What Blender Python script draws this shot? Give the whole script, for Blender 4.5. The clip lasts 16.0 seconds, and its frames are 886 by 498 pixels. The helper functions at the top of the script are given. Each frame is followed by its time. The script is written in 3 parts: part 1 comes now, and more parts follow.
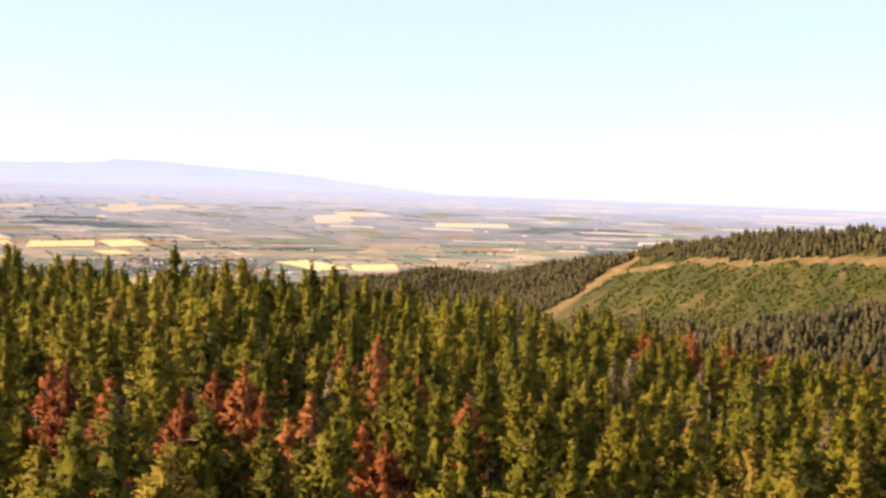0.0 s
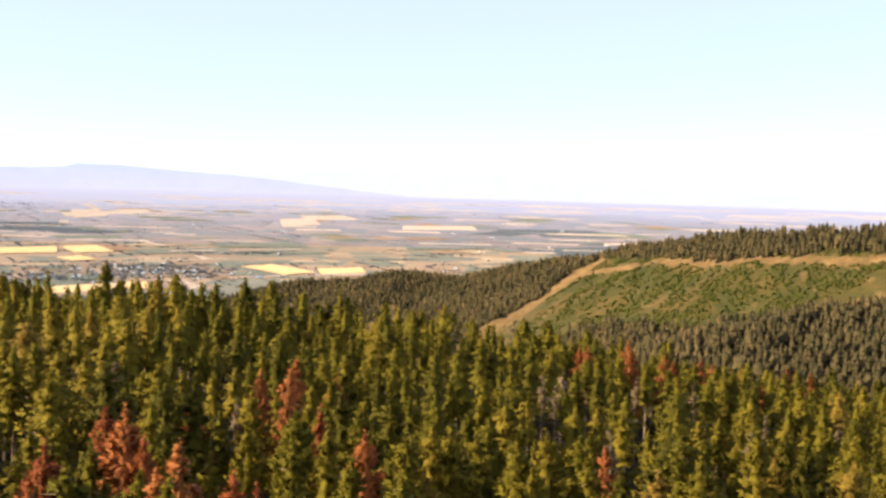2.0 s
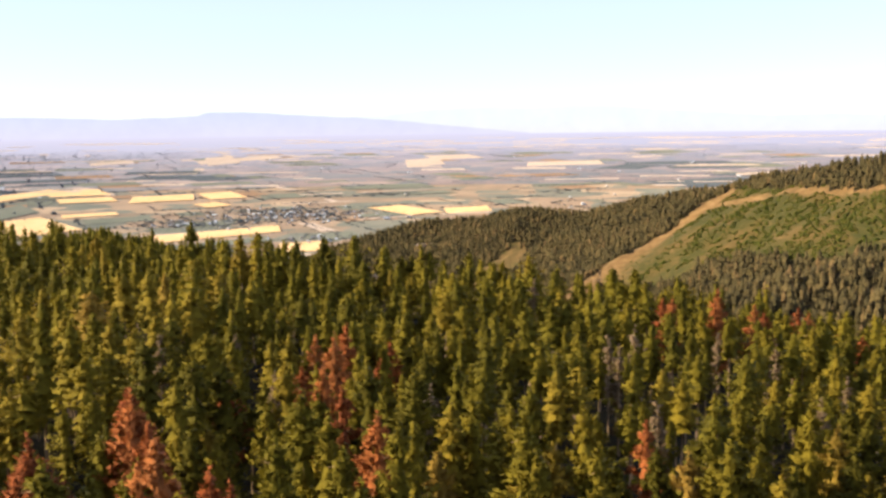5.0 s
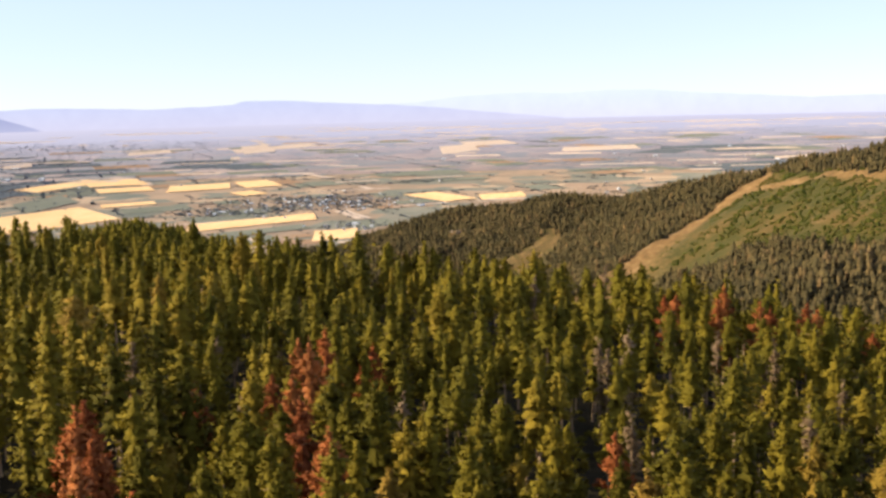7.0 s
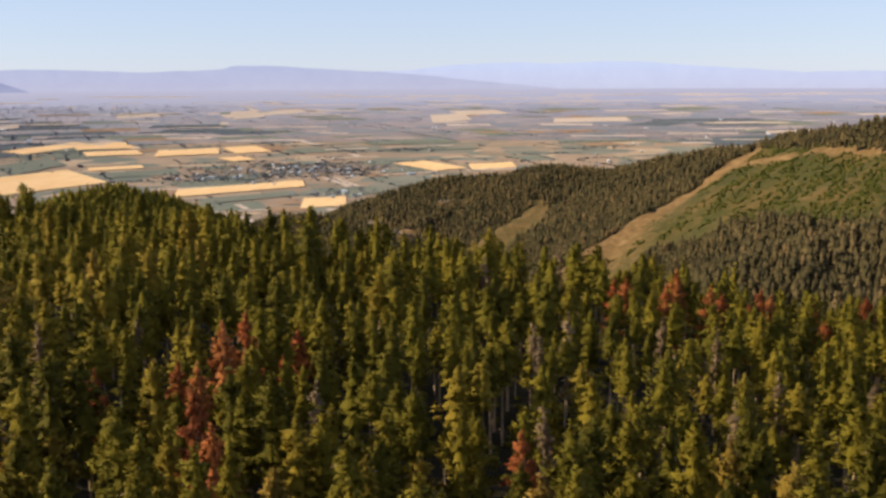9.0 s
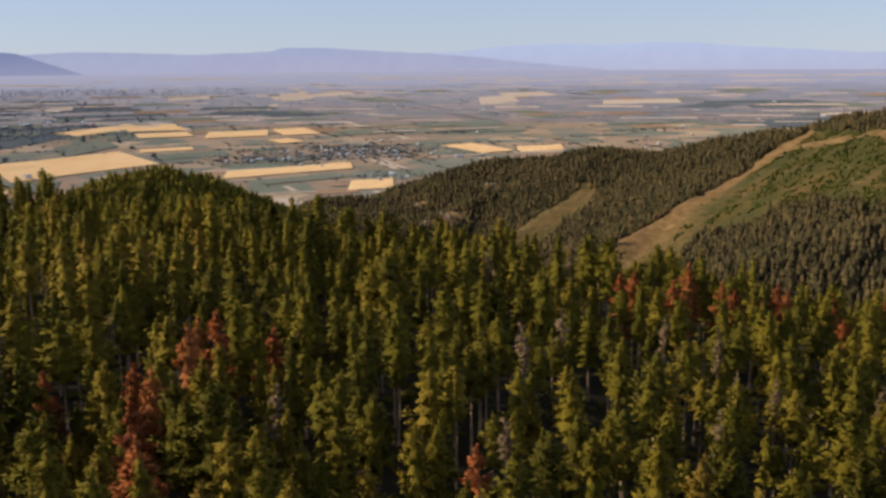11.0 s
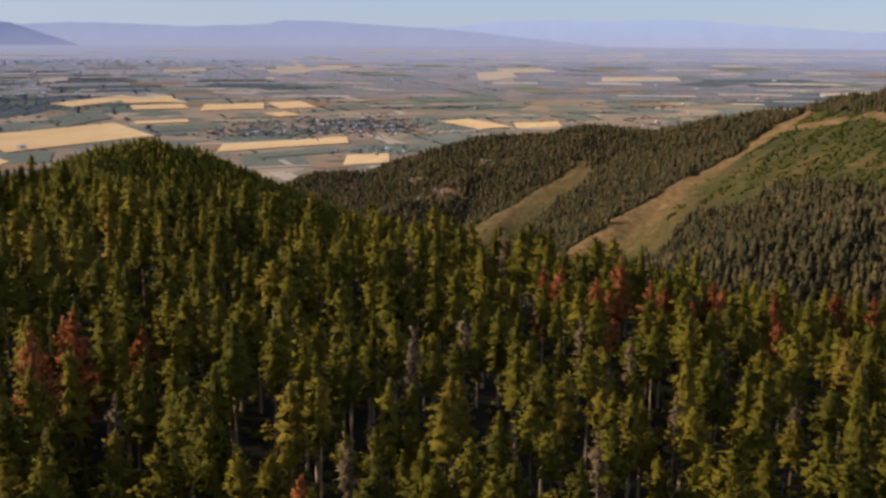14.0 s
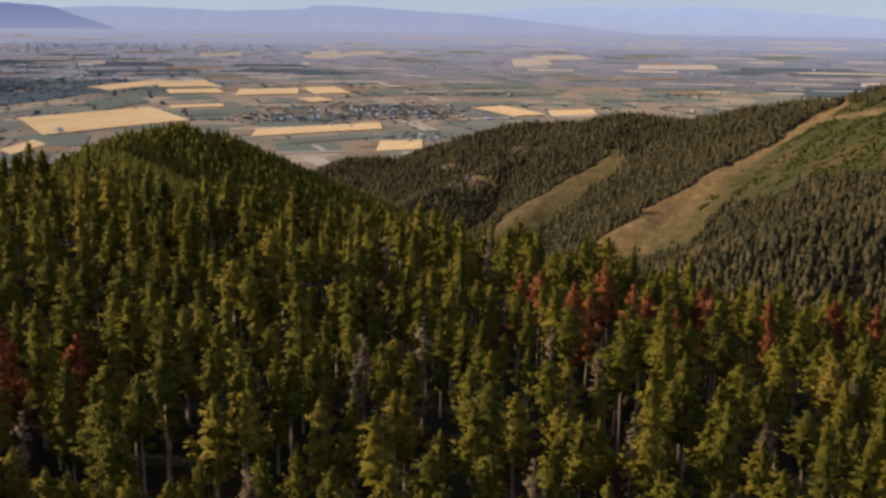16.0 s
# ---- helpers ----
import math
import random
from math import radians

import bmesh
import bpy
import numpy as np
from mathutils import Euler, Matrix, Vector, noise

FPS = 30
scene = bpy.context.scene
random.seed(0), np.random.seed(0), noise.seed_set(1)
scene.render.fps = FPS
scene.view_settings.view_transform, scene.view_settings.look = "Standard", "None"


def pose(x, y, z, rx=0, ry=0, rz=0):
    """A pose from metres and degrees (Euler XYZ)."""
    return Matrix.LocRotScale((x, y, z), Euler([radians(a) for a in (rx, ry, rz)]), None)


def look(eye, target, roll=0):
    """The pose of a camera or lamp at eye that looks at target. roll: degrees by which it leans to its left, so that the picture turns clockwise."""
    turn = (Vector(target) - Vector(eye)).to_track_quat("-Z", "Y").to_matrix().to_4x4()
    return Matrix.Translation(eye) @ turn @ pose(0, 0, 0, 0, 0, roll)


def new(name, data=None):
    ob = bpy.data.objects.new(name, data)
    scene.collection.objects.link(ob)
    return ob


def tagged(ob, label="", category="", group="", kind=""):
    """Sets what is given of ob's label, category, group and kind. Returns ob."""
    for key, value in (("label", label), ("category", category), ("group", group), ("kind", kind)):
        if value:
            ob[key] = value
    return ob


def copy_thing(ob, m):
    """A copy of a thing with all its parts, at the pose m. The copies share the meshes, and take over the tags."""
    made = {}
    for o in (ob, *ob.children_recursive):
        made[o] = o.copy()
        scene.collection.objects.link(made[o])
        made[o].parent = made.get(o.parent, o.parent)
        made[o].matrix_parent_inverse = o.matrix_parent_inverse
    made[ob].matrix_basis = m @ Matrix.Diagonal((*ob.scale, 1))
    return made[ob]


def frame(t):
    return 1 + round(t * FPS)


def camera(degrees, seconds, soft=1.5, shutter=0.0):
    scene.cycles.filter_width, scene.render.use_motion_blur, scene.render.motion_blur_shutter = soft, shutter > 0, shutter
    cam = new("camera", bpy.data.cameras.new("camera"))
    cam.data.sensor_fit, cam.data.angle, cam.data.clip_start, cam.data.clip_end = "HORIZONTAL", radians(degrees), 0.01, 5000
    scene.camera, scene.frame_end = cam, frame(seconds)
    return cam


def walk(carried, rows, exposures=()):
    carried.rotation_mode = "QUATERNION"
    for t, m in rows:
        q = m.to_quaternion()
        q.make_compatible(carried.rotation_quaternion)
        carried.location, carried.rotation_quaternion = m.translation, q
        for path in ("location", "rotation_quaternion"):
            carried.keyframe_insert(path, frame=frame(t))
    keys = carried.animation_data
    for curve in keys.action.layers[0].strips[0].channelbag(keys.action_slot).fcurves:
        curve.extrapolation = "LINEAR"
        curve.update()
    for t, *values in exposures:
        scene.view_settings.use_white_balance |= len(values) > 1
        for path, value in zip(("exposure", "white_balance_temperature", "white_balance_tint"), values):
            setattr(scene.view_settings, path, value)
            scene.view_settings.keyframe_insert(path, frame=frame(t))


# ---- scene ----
# ------------------------------------------------------------ camera and its flight
cam = camera(47.2, 16.0, soft=2.9)
FLIGHT = [
    (0.0, -2.28, 55.87, -5.09, 86.20, -2.10, -0.59),
    (0.5, -0.55, 56.69, -4.38, 86.33, -2.64, -1.00),
    (1.0, 1.18, 57.50, -3.68, 86.22, -2.75, -1.65),
    (1.5, 2.92, 58.32, -3.00, 86.14, -2.44, -2.23),
    (2.0, 4.67, 59.15, -2.34, 86.36, -1.68, -2.39),
    (2.5, 6.45, 59.98, -1.71, 86.29, -1.18, -1.95),
    (3.0, 8.25, 60.83, -1.13, 86.12, -1.07, -1.01),
    (3.5, 10.06, 61.71, -0.61, 85.55, -0.74, 0.46),
    (4.0, 11.91, 62.62, -0.15, 84.40, -0.24, 2.12),
    (6.5, 21.16, 67.26, 2.03, 81.99, 1.34, 6.54),
    (7.0, 23.02, 68.24, 2.45, 81.96, 1.36, 6.70),
    (7.5, 24.93, 69.40, 2.80, 81.67, 1.07, 6.44),
    (8.0, 26.87, 70.74, 3.09, 81.24, 0.64, 5.68),
    (8.5, 28.86, 72.28, 3.33, 80.64, 0.30, 5.51),
    (9.0, 30.90, 74.03, 3.53, 80.20, 0.30, 6.34),
    (11.5, 41.17, 83.08, 4.46, 79.00, 0.48, 9.27),
    (12.0, 43.24, 84.94, 4.65, 78.80, 0.52, 9.06),
    (12.5, 45.34, 86.92, 4.82, 78.65, 0.23, 8.98),
    (13.0, 47.47, 89.00, 5.00, 78.54, 0.07, 8.94),
    (13.5, 49.62, 91.16, 5.17, 78.15, -0.15, 9.08),
    (14.0, 51.77, 93.39, 5.34, 77.81, -0.30, 9.24),
    (14.5, 53.93, 95.65, 5.52, 77.51, -0.52, 9.42),
    (15.0, 56.08, 97.94, 5.71, 77.27, -0.30, 9.99),
    (15.5, 58.23, 100.24, 5.89, 77.01, -0.26, 10.78),
    (16.0, 60.39, 102.55, 6.09, 77.03, -0.64, 11.32),
]
EXPOSURES = [(0.0, 1.10, 6500, 10), (4.0, 1.05, 6500, 10), (7.0, 0.88, 6430, 10), (9.0, 0.42, 6270, 10), (11.5, 0.02, 6020, 10), (16.0, -0.06, 5800, 10)]
walk(cam, [(t, pose(x, y, z, rx, ry, rz)) for t, x, y, z, rx, ry, rz in FLIGHT], EXPOSURES)

# ------------------------------------------------------------ sky and sun
SUN_FROM = Vector((-0.87, -0.17, 0.40)).normalized()   # towards the sun: low, on the flight's left
world = bpy.data.worlds.new("sky")
scene.world = world
world.use_nodes = True
wn = world.node_tree
wn.nodes.clear()
sky = wn.nodes.new("ShaderNodeTexSky")
sky.sky_type, sky.sun_disc = "NISHITA", False
sky.sun_elevation = math.asin(SUN_FROM.z)
sky.sun_rotation = math.atan2(SUN_FROM.x, SUN_FROM.y)
sky.altitude, sky.air_density, sky.dust_density, sky.ozone_density = 1500.0, 1.0, 0.25, 2.0
bg = wn.nodes.new("ShaderNodeBackground")
bg.inputs["Strength"].default_value = 0.085
wo = wn.nodes.new("ShaderNodeOutputWorld")
haze = wn.nodes.new("ShaderNodeMix")      # the whole sky paled evenly by dry summer haze
haze.data_type = "RGBA"
haze.inputs[0].default_value = 0.57
haze.inputs[7].default_value = (5.9, 6.6, 8.9, 1)
wn.links.new(sky.outputs["Color"], haze.inputs[6])
wn.links.new(haze.outputs[2], bg.inputs["Color"])
wn.links.new(bg.outputs["Background"], wo.inputs["Surface"])
sun = new("sun", bpy.data.lights.new("sun", "SUN"))
sun.data.energy, sun.data.angle, sun.data.color = 5.0, radians(0.6), (1.0, 0.86, 0.62)
sun.matrix_world = look(SUN_FROM * 500, (0, 0, 0))

# ------------------------------------------------------------ materials
def material(name):
    m = bpy.data.materials.new(name)
    m.use_nodes = True
    m.node_tree.nodes.clear()
    return m, m.node_tree


def node(tree, kind, **values):
    n = tree.nodes.new(kind)
    for key, value in values.items():
        n.inputs[key].default_value = value
    return n


def ramp(tree, fac, stops, interp="LINEAR"):
    n = tree.nodes.new("ShaderNodeValToRGB")
    n.color_ramp.interpolation = interp
    while len(n.color_ramp.elements) < len(stops):
        n.color_ramp.elements.new(0.5)
    for e, (at, colour) in zip(n.color_ramp.elements, stops):
        e.position, e.color = at, (*colour, 1)
    tree.links.new(fac, n.inputs["Fac"])
    return n.outputs["Color"]


def mixed(tree, fac, a, b, blend="MIX"):
    n = tree.nodes.new("ShaderNodeMix")
    n.data_type, n.blend_type = "RGBA", blend
    for at, value in ((0, fac), (6, a), (7, b)):
        if isinstance(value, (int, float)):
            n.inputs[at].default_value = value
        elif isinstance(value, tuple):
            n.inputs[at].default_value = (*value, 1)
        else:
            tree.links.new(value, n.inputs[at])
    return n.outputs[2]


def noise_of(tree, scale, detail=4.0, rough=0.6, coords=None):
    n = node(tree, "ShaderNodeTexNoise", Scale=scale, Detail=detail, Roughness=rough)
    if coords is None:
        coords = tree.nodes.new("ShaderNodeTexCoord").outputs["Object"]
    tree.links.new(coords, n.inputs["Vector"])
    return n.outputs["Fac"]


def surface(tree, colour, rough, bump=None, strength=0.4, distance=0.3, leaf=0.0):
    p = node(tree, "ShaderNodeBsdfPrincipled", Roughness=rough)
    p.inputs["Specular IOR Level"].default_value = 0.06 if leaf else 0.12
    tree.links.new(colour, p.inputs["Base Color"])
    if bump is not None:
        b = node(tree, "ShaderNodeBump", Strength=strength, Distance=distance)
        tree.links.new(bump, b.inputs["Height"])
        tree.links.new(b.outputs["Normal"], p.inputs["Normal"])
    out = tree.nodes.new("ShaderNodeOutputMaterial")
    shader = p.outputs["BSDF"]
    if leaf:
        tr = tree.nodes.new("ShaderNodeBsdfTranslucent")
        tree.links.new(colour, tr.inputs["Color"])
        mx = node(tree, "ShaderNodeMixShader", Fac=leaf)
        tree.links.new(shader, mx.inputs[1])
        tree.links.new(tr.outputs["BSDF"], mx.inputs[2])
        shader = mx.outputs["Shader"]
    tree.links.new(shader, out.inputs["Surface"])


def foliage(name, stops, per_tree, grain=4.0, low=0.70, high=1.32, relief=0.35):
    """Needles: one tone a tree (the tint attribute of joined trees, the random number of single ones), and a little spread from spray to spray."""
    m, t = material(name)
    if per_tree == "tint":
        a = t.nodes.new("ShaderNodeAttribute")
        a.attribute_name = "tint"
        fac = a.outputs["Fac"]
    else:
        fac = t.nodes.new("ShaderNodeObjectInfo").outputs["Random"]
    base = ramp(t, fac, stops)
    spread = ramp(t, t.nodes.new("ShaderNodeNewGeometry").outputs["Random Per Island"], [(0, (0.88, 0.88, 0.88)), (1, (1.12, 1.11, 1.06))])
    spray = noise_of(t, grain, 5, 0.75)
    needle = ramp(t, spray, [(0.34, (low, low, low * 1.1)), (0.52, (1.1, 1.1, 1.1)), (0.70, (high, high * 0.97, high * 0.88))])
    tone = mixed(t, 1.0, mixed(t, 1.0, base, spread, "MULTIPLY"), needle, "MULTIPLY")
    surface(t, tone, 0.7, spray, relief, 0.4, leaf=0.26)
    return m


GREENS = [(0.0, (0.078, 0.066, 0.009)), (0.35, (0.130, 0.105, 0.011)), (0.7, (0.184, 0.137, 0.014)), (0.9, (0.226, 0.155, 0.019)), (1.0, (0.268, 0.164, 0.032))]
needles = foliage("pine_needles", GREENS, "object")
needles_joined = foliage("pine_needles_joined", GREENS, "tint")
# far needles hold more blue than GREENS: aerial haze put into the colour
needles_far_hazed = foliage("pine_needles_far_hazed", [(0.0, (0.062, 0.051, 0.023)), (0.4, (0.096, 0.074, 0.031)), (0.75, (0.138, 0.100, 0.041)), (1.0, (0.200, 0.124, 0.052))], "tint", 0.25, 0.85, 1.2, 0.1)
needles_red = foliage("dead_red_needles", [(0.0, (0.20, 0.058, 0.021)), (0.5, (0.295, 0.086, 0.027)), (1.0, (0.37, 0.135, 0.042))], "object")
needles_grey = foliage("bare_grey_twigs", [(0.0, (0.16, 0.105, 0.055)), (1.0, (0.26, 0.175, 0.10))], "object")
shrub_leaves = foliage("shrub_leaves", [(0.0, (0.045, 0.056, 0.009)), (0.6, (0.075, 0.078, 0.013)), (1.0, (0.130, 0.102, 0.022))], "tint")

bark, t_ = material("grey_brown_bark")
surface(t_, ramp(t_, noise_of(t_, 3.0), [(0.3, (0.17, 0.105, 0.055)), (0.7, (0.40, 0.27, 0.155))]), 0.85, noise_of(t_, 14.0), 0.6, 0.05)

# nearly black litter: the deep shade between the pines is put into its colour
shaded_litter, t_ = material("shaded_forest_floor")
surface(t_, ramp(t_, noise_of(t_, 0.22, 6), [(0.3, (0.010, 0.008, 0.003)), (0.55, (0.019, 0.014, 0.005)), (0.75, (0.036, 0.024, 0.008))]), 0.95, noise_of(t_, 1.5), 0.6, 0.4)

rock, t_ = material("pale_weathered_rock")
surface(t_, ramp(t_, noise_of(t_, 0.35, 6, 0.7), [(0.3, (0.15, 0.105, 0.065)), (0.5, (0.27, 0.20, 0.135)), (0.7, (0.40, 0.32, 0.23))]), 0.9, noise_of(t_, 0.8), 0.6, 1.0)

clearing, t_ = material("dry_grass_clearing")
wide, fine_ = noise_of(t_, 0.011, 5, 0.62), noise_of(t_, 0.09, 6, 0.7)
grass = ramp(t_, wide, [(0.38, (0.150, 0.088, 0.026)), (0.47, (0.088, 0.068, 0.016)), (0.56, (0.044, 0.050, 0.011))])
tufts = mixed(t_, 0.5, grass, ramp(t_, fine_, [(0.3, (0.032, 0.036, 0.008)), (0.7, (0.125, 0.080, 0.024))]))
earth = ramp(t_, noise_of(t_, 0.05, 6), [(0.3, (0.130, 0.076, 0.028)), (0.5, (0.205, 0.115, 0.042)), (0.7, (0.29, 0.175, 0.074))])
worn = t_.nodes.new("ShaderNodeAttribute")
worn.attribute_name = "worn"
sum_ = t_.nodes.new("ShaderNodeMath")
sum_.operation = "ADD"
t_.links.new(worn.outputs["Fac"], sum_.inputs[0])
t_.links.new(noise_of(t_, 0.045, 7, 0.72), sum_.inputs[1])
edge_ = node(t_, "ShaderNodeMapRange", **{"From Min": 0.78, "From Max": 1.25})
t_.links.new(sum_.outputs["Value"], edge_.inputs["Value"])
surface(t_, mixed(t_, edge_.outputs["Result"], tufts, earth), 0.95, fine_, 0.7, 2.0)


def plain_colours(t):
    """The patchwork of a farmed plain, in kilometres on its own plan."""
    a = t.nodes.new("ShaderNodeAttribute")
    a.attribute_name = "plan"
    stretch = node(t, "ShaderNodeMapping", Rotation=(0, 0, radians(8)), Scale=(1.0, 1.0, 1.0))
    t.links.new(a.outputs["Vector"], stretch.inputs["Vector"])
    v = node(t, "ShaderNodeTexVoronoi", Scale=2.6, Randomness=0.9)
    v.distance = "CHEBYCHEV"
    t.links.new(stretch.outputs["Vector"], v.inputs["Vector"])
    sep = t.nodes.new("ShaderNodeSeparateColor")
    t.links.new(v.outputs["Color"], sep.inputs["Color"])
    tones = ramp(t, sep.outputs["Red"], [(0.0, (0.175, 0.185, 0.140)), (0.20, (0.29, 0.205, 0.130)), (0.40, (0.36, 0.235, 0.145)), (0.58, (0.185, 0.200, 0.150)), (0.76, (0.44, 0.295, 0.180)), (0.92, (0.56, 0.385, 0.230))], "CONSTANT")
    rough_ = noise_of(t, 2.6, 6, 0.65, a.outputs["Vector"])
    return mixed(t, 0.35, tones, ramp(t, rough_, [(0.35, (0.16, 0.155, 0.125)), (0.6, (0.38, 0.28, 0.20))])), a


# upper tones are paler and bluer: distance haze put into the leaf colour
hazed_plain_leaves = foliage("hazed_plain_tree_leaves", [(0.0, (0.088, 0.100, 0.098)), (0.4, (0.145, 0.152, 0.155)), (1.0, (0.27, 0.268, 0.30))], "tint")
plaster = []
for name_, low_, high_ in (("white_wall", (0.62, 0.60, 0.56), (0.78, 0.76, 0.72)), ("tan_wall", (0.36, 0.28, 0.20), (0.48, 0.39, 0.29)), ("grey_roof", (0.16, 0.16, 0.17), (0.26, 0.26, 0.27)), ("pale_roof", (0.50, 0.51, 0.52), (0.66, 0.67, 0.68))):
    m_, t_ = material(name_)
    surface(t_, ramp(t_, noise_of(t_, 0.6, 4), [(0.3, low_), (0.7, high_)]), 0.7)
    plaster.append(m_)
white_wall, tan_wall, grey_roof, pale_roof = plaster

plain, t_ = material("farmed_plain")
surface(t_, plain_colours(t_)[0], 1.0)

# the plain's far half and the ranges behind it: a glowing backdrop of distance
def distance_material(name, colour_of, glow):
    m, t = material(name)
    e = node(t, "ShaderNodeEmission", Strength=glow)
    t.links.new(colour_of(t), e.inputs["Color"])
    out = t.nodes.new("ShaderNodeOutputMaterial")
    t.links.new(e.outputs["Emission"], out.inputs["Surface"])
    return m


# daylight tint and distance haze are both mixed into the emitted colour
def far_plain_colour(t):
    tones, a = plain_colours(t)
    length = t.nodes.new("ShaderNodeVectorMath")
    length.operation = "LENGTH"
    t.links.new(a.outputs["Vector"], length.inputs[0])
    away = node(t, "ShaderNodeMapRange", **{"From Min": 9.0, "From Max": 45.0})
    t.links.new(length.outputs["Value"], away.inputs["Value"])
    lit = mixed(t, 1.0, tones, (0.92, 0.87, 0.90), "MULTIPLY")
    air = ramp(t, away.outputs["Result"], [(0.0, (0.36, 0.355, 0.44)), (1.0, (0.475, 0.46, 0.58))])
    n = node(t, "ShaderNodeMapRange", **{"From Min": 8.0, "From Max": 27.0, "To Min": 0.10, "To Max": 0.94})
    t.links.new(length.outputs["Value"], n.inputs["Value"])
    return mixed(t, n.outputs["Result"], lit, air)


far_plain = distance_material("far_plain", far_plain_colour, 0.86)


def range_colour(crest_tone, foot_haze, low, high):
    """Folded slopes that glow, the haze of miles of air painted in, paler towards the foot."""
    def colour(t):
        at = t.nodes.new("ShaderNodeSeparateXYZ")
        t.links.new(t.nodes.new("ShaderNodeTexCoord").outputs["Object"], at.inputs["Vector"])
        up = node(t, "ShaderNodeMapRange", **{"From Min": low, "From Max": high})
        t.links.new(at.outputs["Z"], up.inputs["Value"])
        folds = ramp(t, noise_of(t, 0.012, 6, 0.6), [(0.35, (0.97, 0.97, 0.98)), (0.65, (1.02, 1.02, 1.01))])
        return mixed(t, 1.0, mixed(t, up.outputs["Result"], foot_haze, crest_tone), folds, "MULTIPLY")
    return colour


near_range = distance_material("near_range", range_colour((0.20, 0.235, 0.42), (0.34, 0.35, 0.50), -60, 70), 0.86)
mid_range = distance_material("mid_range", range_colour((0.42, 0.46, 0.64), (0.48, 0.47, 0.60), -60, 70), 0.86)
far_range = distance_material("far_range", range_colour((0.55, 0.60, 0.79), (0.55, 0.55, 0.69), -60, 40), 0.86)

# ------------------------------------------------------------ the lie of the land
CENTRE = (31.0, 76.0, 4.0)        # the middle of the flight: the plain is drawn in towards it
PLAIN_DEPTH, SLOPE_NEAR, RIM, REACH = 700.0, 0.1673, 3300.0, 1500.0


def plain_radius(d):
    """Where a point of the plain d metres away lies in the drawn-in plain."""
    return RIM + REACH * (1 - PLAIN_DEPTH / SLOPE_NEAR / d)


def plain_distance(r):
    return PLAIN_DEPTH / SLOPE_NEAR / np.clip(1 - (r - RIM) / REACH, 0.089, 1.5)


def plain_height(r):
    return CENTRE[2] - SLOPE_NEAR * np.clip(1 - (r - RIM) / REACH, 0.089, 1.0) * r


# crest lines: x, y, z; the side slopes
MAIN = [(1060, 1500, -40), (748, 1880, -72), (675, 2039, -94), (624, 2146, -104), (571, 2249, -122), (510, 2353, -147), (451, 2449, -173), (376, 2579, -191), (301, 2679, -214), (219, 2776, -251), (161, 2856, -265), (97, 2898, -261), (39, 2933, -253),
        (-46, 2987, -267), (-108, 3023, -288), (-199, 3066, -302), (-293, 3107, -310), (-368, 3119, -326), (-482, 3132, -360), (-579, 3144, -394), (-677, 3155, -431), (-855, 3165, -442)]
SPUR_CUT = [(474, 2365, -184), (317, 2259, -242), (195, 2151, -298), (70, 2027, -352), (-30, 1932, -405)]
SPUR_GRASS = [(41, 2777, -330), (-91, 2624, -376), (-202, 2466, -436), (-290, 2345, -485)]
SPUR_ROCK = [(-146, 3002, -326), (-336, 2803, -400), (-443, 2634, -428), (-530, 2500, -480)]
BENCH = [(800, 1300, -112), (567, 1371, -162), (469, 1354, -184), (350, 1358, -209), (276, 1354, -232), (202, 1346, -267), (147, 1322, -287), (45, 1300, -345)]
KNOB = [(-270, 320, -52), (-165, 352, -47), (-130, 360, -46), (-112, 374, -49), (-128, 421, -64), (-184, 563, -98), (-248, 722, -126), (-347, 896, -146), (-462, 1061, -158), (-606, 1243, -170), (-610, 1357, -162), (-573, 1410, -157)]
KNOB_FLANK = [(-573, 1410, -157), (-530, 1441, -172), (-488, 1449, -190), (-380, 1468, -237), (-265, 1459, -278), (-151, 1431, -312)]


def crest(x, y, line, side):
    best = np.full(np.shape(x), -1e4)
    for (ax, ay, az), (bx, by, bz) in zip(line, line[1:]):
        dx, dy = bx - ax, by - ay
        k = np.clip(((x - ax) * dx + (y - ay) * dy) / (dx * dx + dy * dy), 0, 1)
        away = np.hypot(x - ax - k * dx, y - ay - k * dy)
        best = np.maximum(best, az + k * (bz - az) - side * (np.sqrt(away * away + 144) - 12))
    return best


def waves(x, y, size, seed):
    """Smooth rolling noise, -1 to 1."""
    rng = np.random.RandomState(seed)
    total = 0
    for k in range(5):
        a, ph, f = rng.uniform(0, 6.28), rng.uniform(0, 6.28), (1 + 0.6 * k) / size
        total = total + np.sin((x * math.cos(a) + y * math.sin(a)) * f * 6.28 + ph) / (1 + 0.5 * k)
    return total / 2.6


def near_hill(x, y):
    """The wooded hill under the flight: it leans down to the right and breaks off behind its crest."""
    u, v = np.clip(x, -50, 140) / 100, np.clip((y - 200) / 100, -1.7, 0.95)
    z = -29.7 - 15.0 * u - 5.8 * v + 3.0 * u * u - 6.0 * u * v + 3.8 * v * v - 15.0 + 3.0 * np.clip((y - 170) / 90, 0, 1) * np.clip(x / 40, 0, 1) - 6.0 * np.clip((5 - x) / 50, 0, 1)
    over = np.maximum(y - 295, 0)
    z = z - 0.5 * (np.sqrt(over * over + 400) - 20) * np.clip(0.35 + (x + 130) / 120, 0.3, 1.0)
    z = z - 0.4 * np.maximum(x - 140, 0) - 0.10 * np.maximum(-50 - x, 0) - 0.25 * np.maximum(-170 - x, 0)
    z = z - 0.55 * np.maximum(y - 430, 0)
    return z + 0.9 * waves(x, y, 60, 3)


